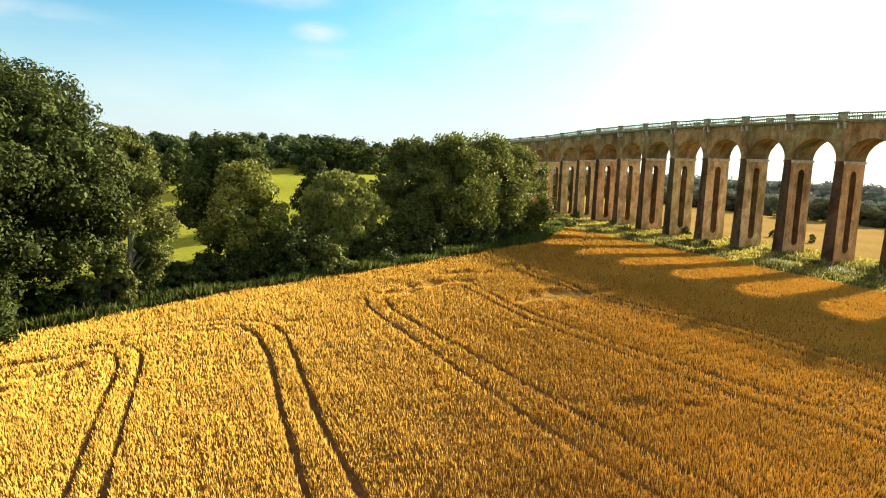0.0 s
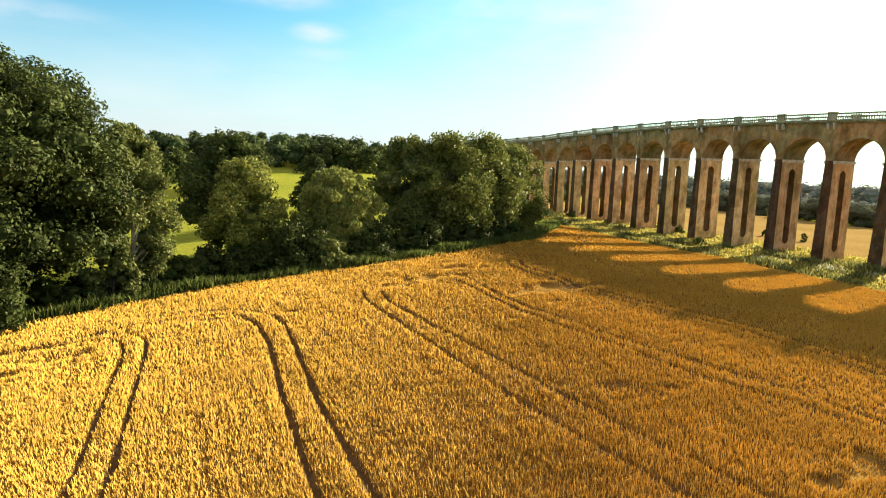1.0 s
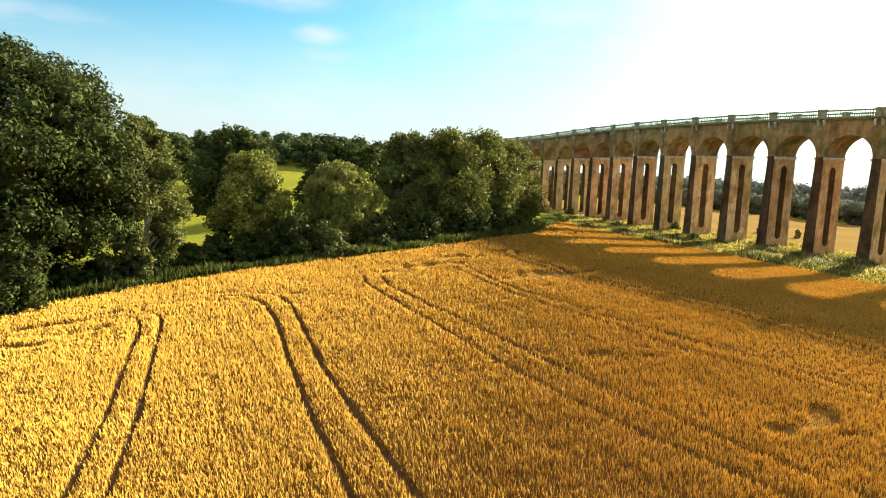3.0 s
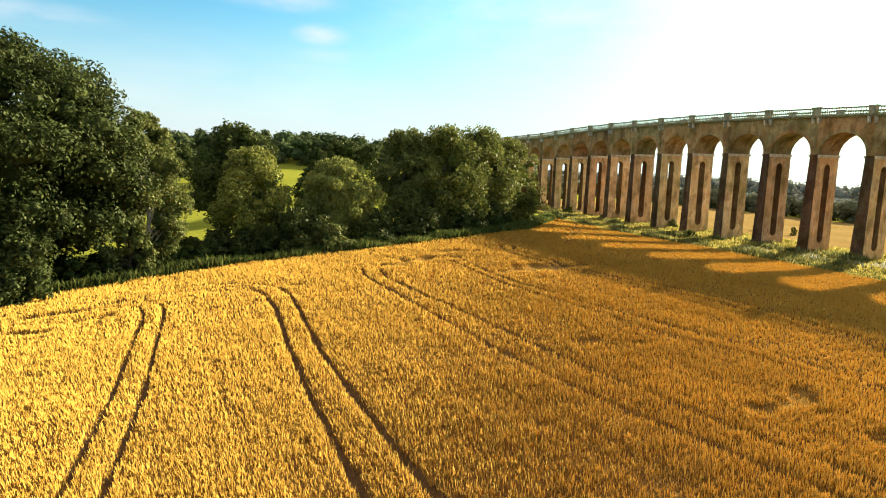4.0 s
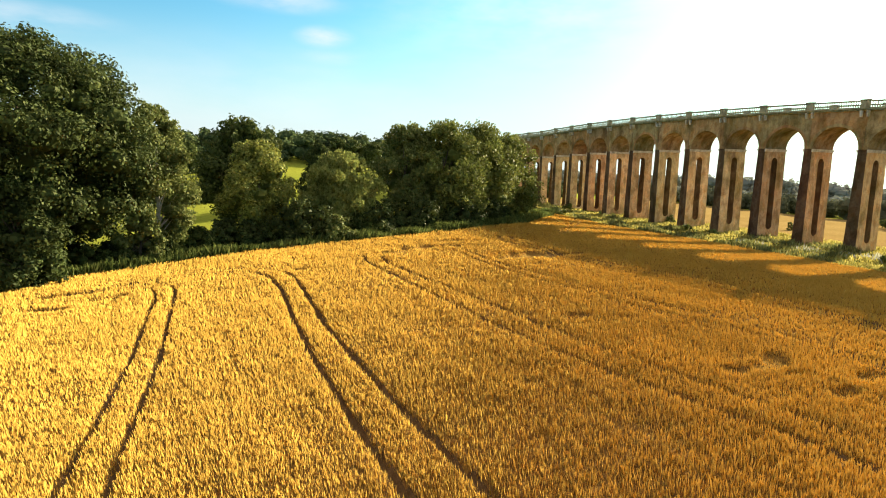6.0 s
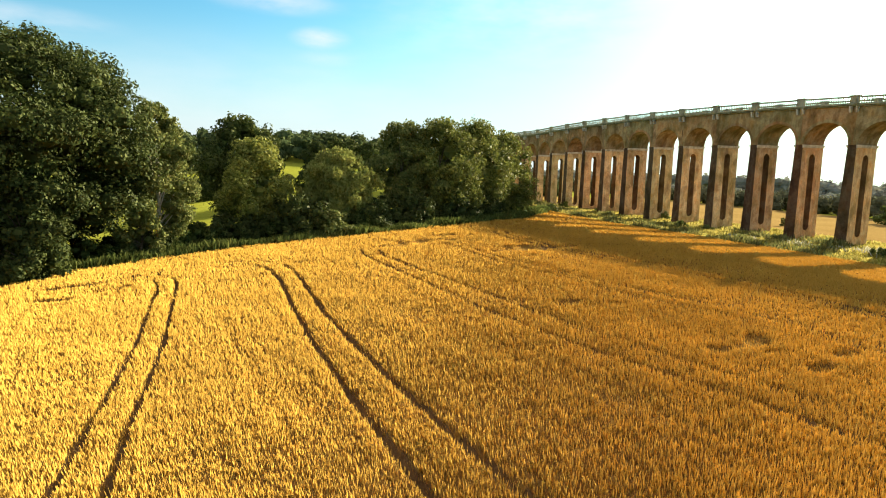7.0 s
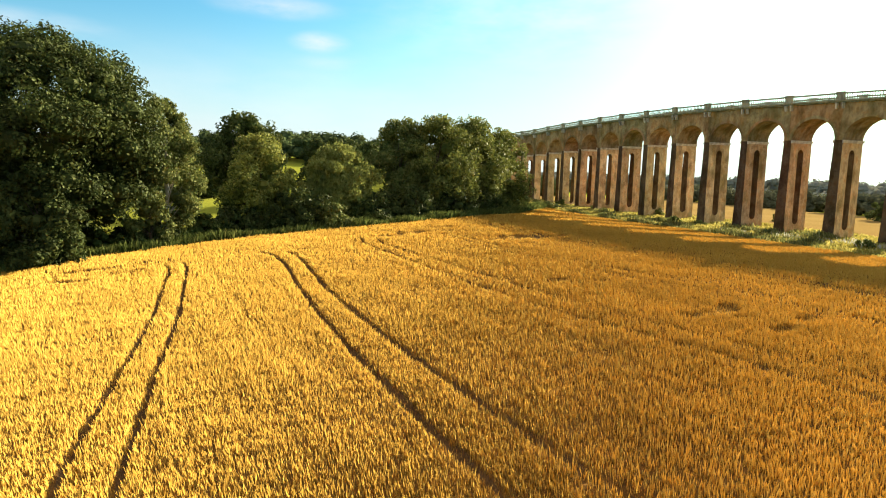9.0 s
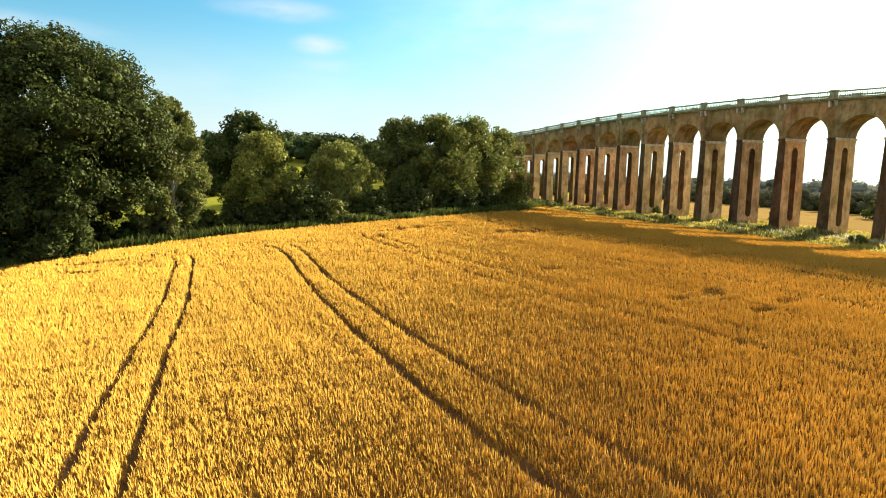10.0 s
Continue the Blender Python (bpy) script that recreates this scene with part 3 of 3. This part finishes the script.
def turned(bm, y):
    z, rings = COPING - SPRING, []
    for h, r in ((0.20, 0.11), (0.36, 0.07), (0.58, 0.125), (1.04, 0.06), (1.22, 0.10)):
        rings.append([bm.verts.new((0.03 + r * math.cos(a), y + r * math.sin(a), z + h)) for a in (0.4, 1.65, 2.9, 4.16, 5.42)])
    for p, q in zip(rings[:-1], rings[1:]):
        for j in range(5):
            bm.faces.new((p[j], p[(j + 1) % 5], q[(j + 1) % 5], q[j]))


def baluster_at(k):
    return RAIL_FROM + (RAIL_TO - RAIL_FROM) * (k + 0.5) / BALUSTERS


def baluster_mesh():
    bm = bmesh.new()
    turned(bm, 0.0)
    return bm


def balustrade_mesh():
    bm = rail_mesh()
    for k in range(BALUSTERS):
        turned(bm, baluster_at(k))
    return bm


def pedestal_mesh():
    bm = bmesh.new()
    z = COPING - SPRING
    box(bm, -0.34, 0.42, -0.84, 0.84, z, z + 0.24, 0.03)
    box(bm, -0.26, 0.34, -0.76, 0.76, z + 0.24, z + 1.42, 0.03)
    box(bm, -0.38, 0.46, -0.88, 0.88, z + 1.42, z + 1.70, 0.05)
    return bm


def corbel_mesh():
    bm = bmesh.new()
    z = COPING - SPRING - 0.45
    for drop, out, high in ((0.0, 0.40, 0.38), (0.38, 0.30, 0.45), (0.83, 0.18, 0.35)):
        box(bm, -out, 0.50, -0.17, 0.17, z - drop - high, z - drop, 0.05)
    return bm


viaduct = new("railway_viaduct")
FOOT = pose(118.4, 72.1, -3.5)
viaduct.matrix_basis = FOOT
FROM_FOOT = FOOT.inverted()
tagged(viaduct, "long Victorian railway viaduct of weathered brick arches", "viaduct")
meshes = {}


def shared(name, maker, material):
    if name not in meshes:
        bm = maker()
        me = bpy.data.meshes.new(name)
        bm.to_mesh(me)
        bm.free()
        me.materials.append(material)
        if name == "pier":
            me.materials.append(SHADE_END_BRICK)
            me.materials.append(SHADE_REVEAL_BRICK)
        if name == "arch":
            me.materials.append(SHADE_SOFFIT_BRICK)
        meshes[name] = me
    return meshes[name]


def ballast_mesh():
    bm = bmesh.new()
    box(bm, 0.32, DECK - 0.32, 0, PITCH, COPING - SPRING - 0.45, COPING - SPRING + 0.05)
    return bm


for i in range(FIRST, LAST + 1):
    x, y, z = line_of(i)
    nx, ny, nz = line_of(i + 1)
    px, py, pz = line_of(i - 1)
    turn = -math.degrees(math.atan2(nx - px, ny - py))
    here = FROM_FOOT @ pose(x + INSET, y - back(i), SPRING + z, 0, 0, turn)
    top = FROM_FOOT @ pose(x, y - 0.15, SPRING + z, 0, 0, turn)
    pier = part("pier", shared("pier", pier_mesh, BRICK), viaduct, "brown brick pier, its ends and openings coloured dark as if shaded", at=here)
    part("impost", shared("impost", impost_mesh, STONE), pier, "pale stone impost band")
    rise = math.degrees(math.atan2(nz - z, PITCH))
    along = FROM_FOOT @ pose(x + INSET, y - back(i), SPRING + z, rise, 0, -math.degrees(math.atan2(nx - x, ny - back(i + 1) - y + back(i))))
    over = FROM_FOOT @ pose(x, y - 0.15, SPRING + z, rise, 0, -math.degrees(math.atan2(nx - x, ny - y)))
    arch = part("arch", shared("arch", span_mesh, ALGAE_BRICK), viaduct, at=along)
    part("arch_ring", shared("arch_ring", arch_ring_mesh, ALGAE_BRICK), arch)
    part("track_bed", shared("track_bed", ballast_mesh, BALLAST), viaduct, "grey ballast", at=over)
    mirror = Matrix.Translation((DECK, 0, 0)) @ Matrix.Diagonal((-1, 1, 1, 1))
    for flip in (Matrix(), mirror):
        part("cornice", shared("cornice", cornice_mesh, MOSSY_STONE), viaduct, "greenish weathered stone cornice", at=over @ flip)
        if flip is mirror or not -4 < i < 13:
            part("balustrade", shared("balustrade", balustrade_mesh, GREY_STONE), viaduct, "stone balustrade", at=over @ flip)
        else:
            rail = part("balustrade", shared("balustrade_rail", rail_mesh, GREY_STONE), viaduct, "stone balustrade", at=over)
            for k in range(BALUSTERS):
                part("baluster", shared("baluster", baluster_mesh, GREY_STONE), rail, at=pose(0, baluster_at(k), 0))
        block = part("pedestal", shared("pedestal", pedestal_mesh, GREY_STONE), viaduct, "pale stone pedestal block", at=top @ flip)
        for s in (-0.62, 0.62):
            part("corbel", shared("corbel", corbel_mesh, STONE), block, "pale stone corbel", at=pose(0, s, 0))


# ---------------------------------------------------------------- plants
def leaves(r, centres, radii, count, size, up=0.25, squash=0.85, rise=0.0, ragged=0.34):
    """Leaf sprays over the outside of round lobes, a few standing off: an array (n, 4, 3)."""
    centres, radii = np.asarray(centres, float), np.asarray(radii, float)
    pick = r.choice(len(radii), count, p=radii ** 2 / (radii ** 2).sum())
    d = r.normal(0, 1, (count, 3))
    d[:, 2] += up
    d /= np.linalg.norm(d, axis=1)[:, None]
    depth = np.where(r.rand(count) < 0.86, r.uniform(0.84, 1.06, count), r.uniform(1.0, 1.32, count))
    rough = 1 + 0.16 * np.sin(d[:, 0] * 9 + pick) * np.sin(d[:, 1] * 8 + pick * 2)
    p = centres[pick] + d * (radii[pick] * depth * rough)[:, None] * (1, 1, squash)
    nrm = d + r.normal(0, ragged, (count, 3)) + (0, 0, 0.15)
    nrm /= np.linalg.norm(nrm, axis=1)[:, None]
    a = np.cross(nrm, r.normal(0, 1, (count, 3)))
    a /= np.linalg.norm(a, axis=1)[:, None] + 1e-9
    if rise:
        a = a * 0.5 + d * 0.35 + (0, 0, rise)
        a /= np.linalg.norm(a, axis=1)[:, None]
        nrm = np.cross(a, np.cross(nrm, a))
        nrm /= np.linalg.norm(nrm, axis=1)[:, None] + 1e-9
    b = np.cross(nrm, a)
    s = (size * r.uniform(0.5, 1.35, count))[:, None]
    return np.stack([p - a * s * 0.6, p + b * s * 0.34 + nrm * s * 0.08, p + a * s * 0.6, p - b * s * 0.34 - nrm * s * 0.05], 1)


def cores(centres, radii, squash=0.85):
    """Close inner foliage of every lobe, as rounded blocks that keep the light out."""
    flat = [[(u + i, v + j) for i, j in ((0, 0), (1, 0), (1, 1), (0, 1))] for u in (-1, 0) for v in (-1, 0)]
    faces = np.array([[np.roll((side, *(p if side > 0 else p[::-1])), axis) for p in f] for axis in range(3) for side in (-1, 1) for f in flat], float)
    faces /= np.linalg.norm(faces, axis=-1)[..., None]
    c, rad = np.asarray(centres, float), np.asarray(radii, float)
    turn = np.arange(len(c)) * 1.3
    out = faces[None] * rad[:, None, None, None]
    x = out[..., 0] * np.cos(turn)[:, None, None] - out[..., 1] * np.sin(turn)[:, None, None]
    y = out[..., 0] * np.sin(turn)[:, None, None] + out[..., 1] * np.cos(turn)[:, None, None]
    return (np.stack([x, y, out[..., 2] * squash], -1) + c[:, None, None, :]).reshape(-1, 4, 3)


def limb(bm, a, b, ra, rb, sides=7):
    a, b = Vector(a), Vector(b)
    turn = (b - a).to_track_quat("Z", "Y").to_matrix()
    rings = []
    for c, rad in ((a, ra), ((a + b) / 2 + turn @ Vector((ra * 0.5, ra * 0.3, 0)), (ra + rb) / 2), (b, rb)):
        rings.append([bm.verts.new(c + turn @ Vector((rad * math.cos(k * math.tau / sides), rad * math.sin(k * math.tau / sides), 0))) for k in range(sides)])
    for p, q in zip(rings[:-1], rings[1:]):
        for k in range(sides):
            bm.faces.new((p[k], p[(k + 1) % sides], q[(k + 1) % sides], q[k]))


def crown_lobes(r, n, width, low, high, lobe, peak=0.5):
    """Lobes over a rounded crown: wide at the given share of its height, narrower above and below."""
    out, rad = [], []
    for k in range(n):
        u = (k + r.uniform(0.1, 0.9)) / n
        z = low + (high - low) * u
        prof = max(0.12, 1 - abs((u - peak) / (peak if u < peak else 1 - peak)) ** 2.2 * (0.55 if u < peak else 0.9))
        a, d = r.uniform(0, math.tau), math.sqrt(r.uniform(0.2, 1)) * prof
        lr = lobe * r.uniform(0.7, 1.3) * (0.65 + 0.35 * prof)
        reach = max(width / 2 - lr * 0.45, 0.2)
        out.append((reach * d * math.cos(a), reach * d * math.sin(a), min(z, high - lr * 0.75)))
        rad.append(lr)
    return out, rad


def knobs(r, centres, radii, each=8):
    """Smaller tufts round the upper outside of every lobe."""
    out, rad = [], []
    for c, lr in zip(centres, radii):
        outward = Vector((c[0], c[1], 0))
        outward = outward.normalized() if outward.length > 0.3 else Vector((0, 0, 1))
        for k in range(each):
            d = Vector(r.normal(0, 1, 3)) + outward * 0.7 + Vector((0, 0, 0.35))
            d.normalize()
            out.append(tuple(Vector(c) + d * lr * r.uniform(0.66, 1.05)))
            rad.append(lr * r.uniform(0.27, 0.46))
    return out, rad


def tree(name, label, x, y, height, width, seed, leaf, lobes=34, count=22000, size=0.36, low=0.12, trunk=0.3, peak=0.5, lobe=None, category="tree", rise=0.0, bark=None):
    r = np.random.RandomState(seed)
    root = new(name)
    root.location = (x, y, float(terrain(x, y)) - 0.1)
    tagged(root, label, category, "bushes in the hedgerow" if category == "bush" else "trees along the field edge")
    c, rad = crown_lobes(r, lobes, width, height * low, height, lobe or width * 0.155, peak)
    bm = bmesh.new()
    fork = height * 0.34
    limb(bm, (0, 0, -0.3), (0.1, 0.05, fork), trunk * 1.25, trunk * 0.8, 9)
    limb(bm, (0.1, 0.05, fork), (0.2, -0.1, height * 0.66), trunk * 0.8, trunk * 0.15)
    stem = part("trunk", (bm, bark or BARK), root)
    bm = bmesh.new()
    for k in range(0, lobes, max(1, lobes // 14)):
        z = min(max(c[k][2] * 0.55, height * 0.12), fork * 1.6)
        limb(bm, (0.1, 0, z), Vector(c[k]) * 0.8 + Vector((0, 0, z * 0.2)), trunk * 0.42, trunk * 0.08, 5)
    part("branches", (bm, bark or BARK), stem)
    kc, kr = knobs(r, c, rad)
    core = [(width * 0.15 * math.cos(k * 2.4), width * 0.15 * math.sin(k * 2.4), height * (0.34 + 0.07 * k)) for k in range(6)]
    spray = leaves(r, list(kc) + list(c), list(kr) + [q * 0.8 for q in rad], int(count * 0.74), size * 1.04, rise=rise)
    inner = cores(list(c) + core, [q * 0.46 for q in rad] + [width * 0.10] * len(core))
    part("crown", quad_soup("crown", np.concatenate([spray, inner]), leaf), root)
    return root


OAK_L, LIME_L = "broad dark green oak in full leaf at the field edge", "sunlit yellow-green maple in full leaf"
tree("oak_tree", "tall spreading dark green oak beside the wheat", -17.0, 65.6, 25.6, 23.6, 33, OAK, 150, 150000, 0.31, 0.14, 0.6, 0.5, 2.9)
tree("oak_tree", "small round oak at the edge of the wheat", -17.2, 58.6, 11.4, 9.0, 12, OAK, 40, 24000, 0.30, 0.0, 0.25, 0.5)
tree("oak_tree", "dark green oak filling the field corner", -29, 61, 19, 17, 13, OAK, 46, 30000, 0.42, 0.02, 0.4)
tree("ash_tree", "grey-green ash with open feathery foliage", -5.2, 68.6, 18.8, 9.2, 14, ASH, 64, 44000, 0.29, 0.15, 0.3, 0.34, rise=0.3, bark=PALE_BARK)
tree("ash_tree", "younger ash filling the gap below its neighbour", -7.2, 67.2, 7.5, 5.5, 24, ASH, 24, 10000, 0.29, 0.0, 0.15, 0.4)
tree("oak_tree", "dark round-headed oak behind the hedge", 6.8, 90, 18.4, 13.2, 15, LIT_OAK, 54, 30000, 0.40, 0.08, 0.35)
tree("maple_tree", LIME_L, 8.0, 80.5, 14.6, 11.6, 16, LIT_MAPLE, 46, 26000, 0.34, 0.02, 0.25, 0.4)
tree("willow_tree", "rounded grey-green willow with fine upright foliage", 21.0, 82, 13.0, 12.0, 17, WILLOW, 70, 40000, 0.36, 0.0, 0.25, 0.48, 1.7, rise=0.9)
tree("maple_tree", "dull green maple in the tree belt", 35.2, 91.5, 18.0, 13, 18, ASH, 46, 28000, 0.40, 0.0, 0.3, 0.45, rise=0.25)
tree("maple_tree", LIME_L, 42.5, 90.5, 19.2, 17, 19, LIME, 56, 34000, 0.40, 0.0, 0.35, 0.45, rise=0.25)
tree("maple_tree", "bright green maple in the tree belt", 53.0, 95.0, 19.0, 16.5, 20, LIME, 50, 30000, 0.40, 0.0, 0.3, 0.45, rise=0.25)
tree("maple_tree", "green maple at the end of the tree belt", 62.4, 99.8, 17.6, 15.8, 21, LIME, 46, 27000, 0.38, 0.0, 0.25, 0.42, rise=0.25)
tree("oak_tree", "small dark oak standing in the meadow", 23.6, 112, 13.0, 7.2, 22, OAK, 44, 20000, 0.36, 0.0, 0.25, 0.45, 1.5)
for k, (bx, by, bh, bw) in enumerate([(42.0, 205, 8.4, 9.0), (49.0, 203, 9.4, 10.4), (56.0, 200, 9.0, 9.4), (62.5, 197, 9.2, 9.4), (-9.0, 180, 10.2, 11.0), (-1.5, 174, 9.4, 10.0)]):
    tree("oak_tree", "round dark green oak along the meadow's far side", bx, by, bh, bw, 140 + k, LIT_OAK, 30, 6000, 0.62, 0.0, 0.3, 0.45)
for k, (bx, by, bh, bw, leaf) in enumerate([
        (12.8, 75.0, 6.6, 9.0, OAK), (-24.5, 57.0, 6.0, 8.0, OAK), (-22.0, 61.0, 6.0, 9.0, OAK), (27.0, 87.0, 6.5, 9.0, OAK), (17.0, 88.5, 5.5, 8.0, OAK), (14.0, 81.0, 5.0, 7.0, LIME), (3.8, 76.5, 2.6, 5.0, OAK), (17.8, 73.6, 4.2, 6.0, ASH), (6.5, 74.0, 2.8, 5.0, OAK), (-1.0, 74.5, 1.8, 5.0, OAK), (-5.5, 121.0, 3.2, 6.0, OAK), (-1.0, 122.0, 3.0, 6.0, OAK), (3.5, 123.5, 3.4, 6.0, OAK), (-9.0, 71.5, 2.0, 4.5, OAK),
        (26.5, 79.0, 5.0, 8.0, OAK), (35.0, 82.0, 5.5, 8.5, OAK), (44.5, 85.5, 5.5, 9.0, OAK), (53.0, 90.0, 5.0, 8.0, OAK), (66.0, 102.0, 7.0, 8.5, LIME),
        (73.0, 113.0, 4.0, 7.0, LIME), (84.0, 125.5, 2.6, 6.0, ASH), (94.0, 125.0, 2.2, 5.0, ASH)]):
    tree("bush", "dense dark green hawthorn bush in the hedge" if leaf is OAK else "bright green bush at the field margin", bx, by, bh, bw, 40 + k, leaf,
         20, 4800, 0.35, 0.0, 0.08, 0.4, category="bush")

for k, (bx, by, bh, bw) in enumerate([(121.0, 137.6, 1.8, 2.6), (127.5, 125.2, 2.2, 3.0), (124.3, 112.4, 2.4, 3.2), (113.0, 95.6, 1.8, 3.6), (115.0, 89.8, 1.3, 3.0), (150.5, 106.1, 2.2, 1.8), (151.0, 95.3, 2.5, 1.8), (119.5, 153.8, 2.4, 4.0), (112.2, 49.4, 1.7, 3.4)]):
    tree("bush", "dark green scrub growing in the rough grass by the piers", bx, by, bh, bw, 160 + k, NETTLE if k % 2 else ASH, 14, 1800, 0.26, 0.0, 0.05, 0.4, category="bush")


tree("oak_tree", "round hedgerow oak at the foot of the pale field", 212.0, 101.0, 6.8, 8.6, 180, LIT_OAK, 26, 5200, 0.5, 0.0, 0.25, 0.45)
hedge = random.Random(5)
HEDGE_ROW = [(-13, 66.5), (-9.5, 68.5), (-5.5, 70.2), (-1.5, 72.5), (2.5, 74.0), (6.5, 75.5), (10.0, 76.5), (14.5, 77.5), (18.5, 78.0), (22.5, 78.0), (26.5, 80.0), (30.5, 82.0),
             (34.5, 84.0), (39, 86), (43.5, 87.5), (48, 90), (52.5, 92.5), (57, 95), (61.5, 98), (65, 103), (69, 107)]
for k, (bx, by) in enumerate(HEDGE_ROW):
    tall = hedge.uniform(3.5, 4.2) if -3 < bx < 5 else hedge.uniform(2.5, 3.1) if -10 < bx < 5 else hedge.uniform(2.6, 3.8)
    tree("bush", "shaded hedgerow thorn and bramble below the trees", bx, by, tall, hedge.uniform(5.0, 6.5), 70 + k, OAK if k % 3 else NETTLE, 14, 2900, 0.36, 0.0, 0.06, 0.4, category="bush")


def blades(seed, n, place, tall, wide, lean=0.3):
    """Loose upright leaves over the places that place(r, n) gives."""
    r = np.random.RandomState(seed)
    x, y = place(r, n)
    n = len(x)
    h = tall * r.uniform(0.4, 1.3, n) * (1 + 0.4 * waves(x, y, 0.6, seed))
    a, w = r.uniform(0, math.tau, n), wide * r.uniform(0.5, 1.4, n) / 2
    foot = np.stack([x, y, terrain(x, y) - 0.05], -1)
    off = r.normal(0, lean, (n, 2)) * h[:, None]
    top = foot + np.stack([off[:, 0], off[:, 1], h], -1)
    side = np.stack([np.cos(a) * w, np.sin(a) * w, 0 * w], -1)
    mid = foot * 0.45 + top * 0.55
    return np.stack([foot - side * 0.4, mid - side, top, mid + side], 1)


def along_edge(r, n):
    k = np.array(EDGE[1:11])
    seg = np.hypot(*np.diff(k, axis=0).T)
    p = r.choice(len(seg), n, p=seg / seg.sum())
    u = r.rand(n)
    d = r.uniform(-0.5, np.where(p < 4, 5.0, 2.6))           # the strip narrows beside the tree belt
    way = np.diff(k, axis=0)[p]
    out = np.stack([-way[:, 1], way[:, 0]], -1) / seg[p][:, None]
    q = k[p] + way * u[:, None] + out * d[:, None]
    return q[:, 0], q[:, 1]


strip = new("nettle_strip", quad_soup("nettle_strip", blades(71, 36000, along_edge, 1.35, 0.20), NETTLE))
tagged(strip, "dark nettles and long grass along the field edge", "undergrowth", kind="stuff")


def under_arches(r, n):
    x, y = r.uniform(94, 134, n), r.uniform(-10, 190, n)
    keep = ~inside(x, y, EDGE)
    return x[keep], y[keep]


verge = new("rough_grass", quad_soup("rough_grass", blades(72, 54000, under_arches, 0.7, 0.33), ROUGH))
tagged(verge, "tall sunlit rough grass and weeds beneath the arches", "grass", kind="stuff")


def weed_clumps(r, n):
    k = r.choice(46, n)
    q = np.random.RandomState(77)
    cx, cy = q.uniform(97, 120, 46), q.uniform(20, 175, 46)
    x, y = cx[k] + r.normal(0, 1.0, n), cy[k] + r.normal(0, 1.6, n)
    keep = ~inside(x, y, EDGE)
    return x[keep], y[keep]


weeds = new("verge_weeds", quad_soup("verge_weeds", blades(74, 15000, weed_clumps, 1.2, 0.26), WEED))
tagged(weeds, "clumps of darker green weeds in the rough grass", "weeds", kind="stuff")


def flower_patch(r, n):
    k = r.choice(6, n)
    cx = np.array([112.0, 113.5, 110.0, 108.0, 112, 109])[k]
    cy = np.array([56.0, 51.0, 62.0, 74.0, 44, 36])[k]
    return cx + r.normal(0, 1.3, n), cy + r.normal(0, 1.8, n)


bloom = new("white_weeds", quad_soup("white_weeds", blades(73, 700, flower_patch, 1.1, 0.22), FLOWER))
tagged(bloom, "pale flowering weeds near the pier feet", "weeds", kind="stuff")


# ---------------------------------------------------------------- distant woods
def wood(name, label, seed, spots, high, wide, per, size, leaf=FARLEAF):
    r = np.random.RandomState(seed)
    c, rad = [], []
    for x, y in spots:
        h, w = high * r.uniform(0.80, 1.14), wide * r.uniform(0.8, 1.2)
        z = float(terrain(x, y))
        for k in range(7):
            lr = w * r.uniform(0.2, 0.33)
            a, d = r.uniform(0, math.tau), r.uniform(0, w * 0.32)
            c.append((x + d * math.cos(a), y + d * math.sin(a), z + min(h - lr * 0.7, h * (0.15 + 0.13 * k))))
            rad.append(lr)
    ob = new(name, quad_soup(name, np.concatenate([leaves(r, c, rad, len(spots) * per, size), cores(c, [q * 0.8 for q in rad])]), leaf))
    return tagged(ob, label, "woodland", kind="stuff")


rs = np.random.RandomState(9)
ridge = [(x + rs.uniform(-3, 3), y + rs.uniform(-3, 3)) for x in np.arange(-120, 170, 7.5) for y in (205 + 0.18 * abs(x - 40), 217 + 0.1 * abs(x - 40), 228, 239)]
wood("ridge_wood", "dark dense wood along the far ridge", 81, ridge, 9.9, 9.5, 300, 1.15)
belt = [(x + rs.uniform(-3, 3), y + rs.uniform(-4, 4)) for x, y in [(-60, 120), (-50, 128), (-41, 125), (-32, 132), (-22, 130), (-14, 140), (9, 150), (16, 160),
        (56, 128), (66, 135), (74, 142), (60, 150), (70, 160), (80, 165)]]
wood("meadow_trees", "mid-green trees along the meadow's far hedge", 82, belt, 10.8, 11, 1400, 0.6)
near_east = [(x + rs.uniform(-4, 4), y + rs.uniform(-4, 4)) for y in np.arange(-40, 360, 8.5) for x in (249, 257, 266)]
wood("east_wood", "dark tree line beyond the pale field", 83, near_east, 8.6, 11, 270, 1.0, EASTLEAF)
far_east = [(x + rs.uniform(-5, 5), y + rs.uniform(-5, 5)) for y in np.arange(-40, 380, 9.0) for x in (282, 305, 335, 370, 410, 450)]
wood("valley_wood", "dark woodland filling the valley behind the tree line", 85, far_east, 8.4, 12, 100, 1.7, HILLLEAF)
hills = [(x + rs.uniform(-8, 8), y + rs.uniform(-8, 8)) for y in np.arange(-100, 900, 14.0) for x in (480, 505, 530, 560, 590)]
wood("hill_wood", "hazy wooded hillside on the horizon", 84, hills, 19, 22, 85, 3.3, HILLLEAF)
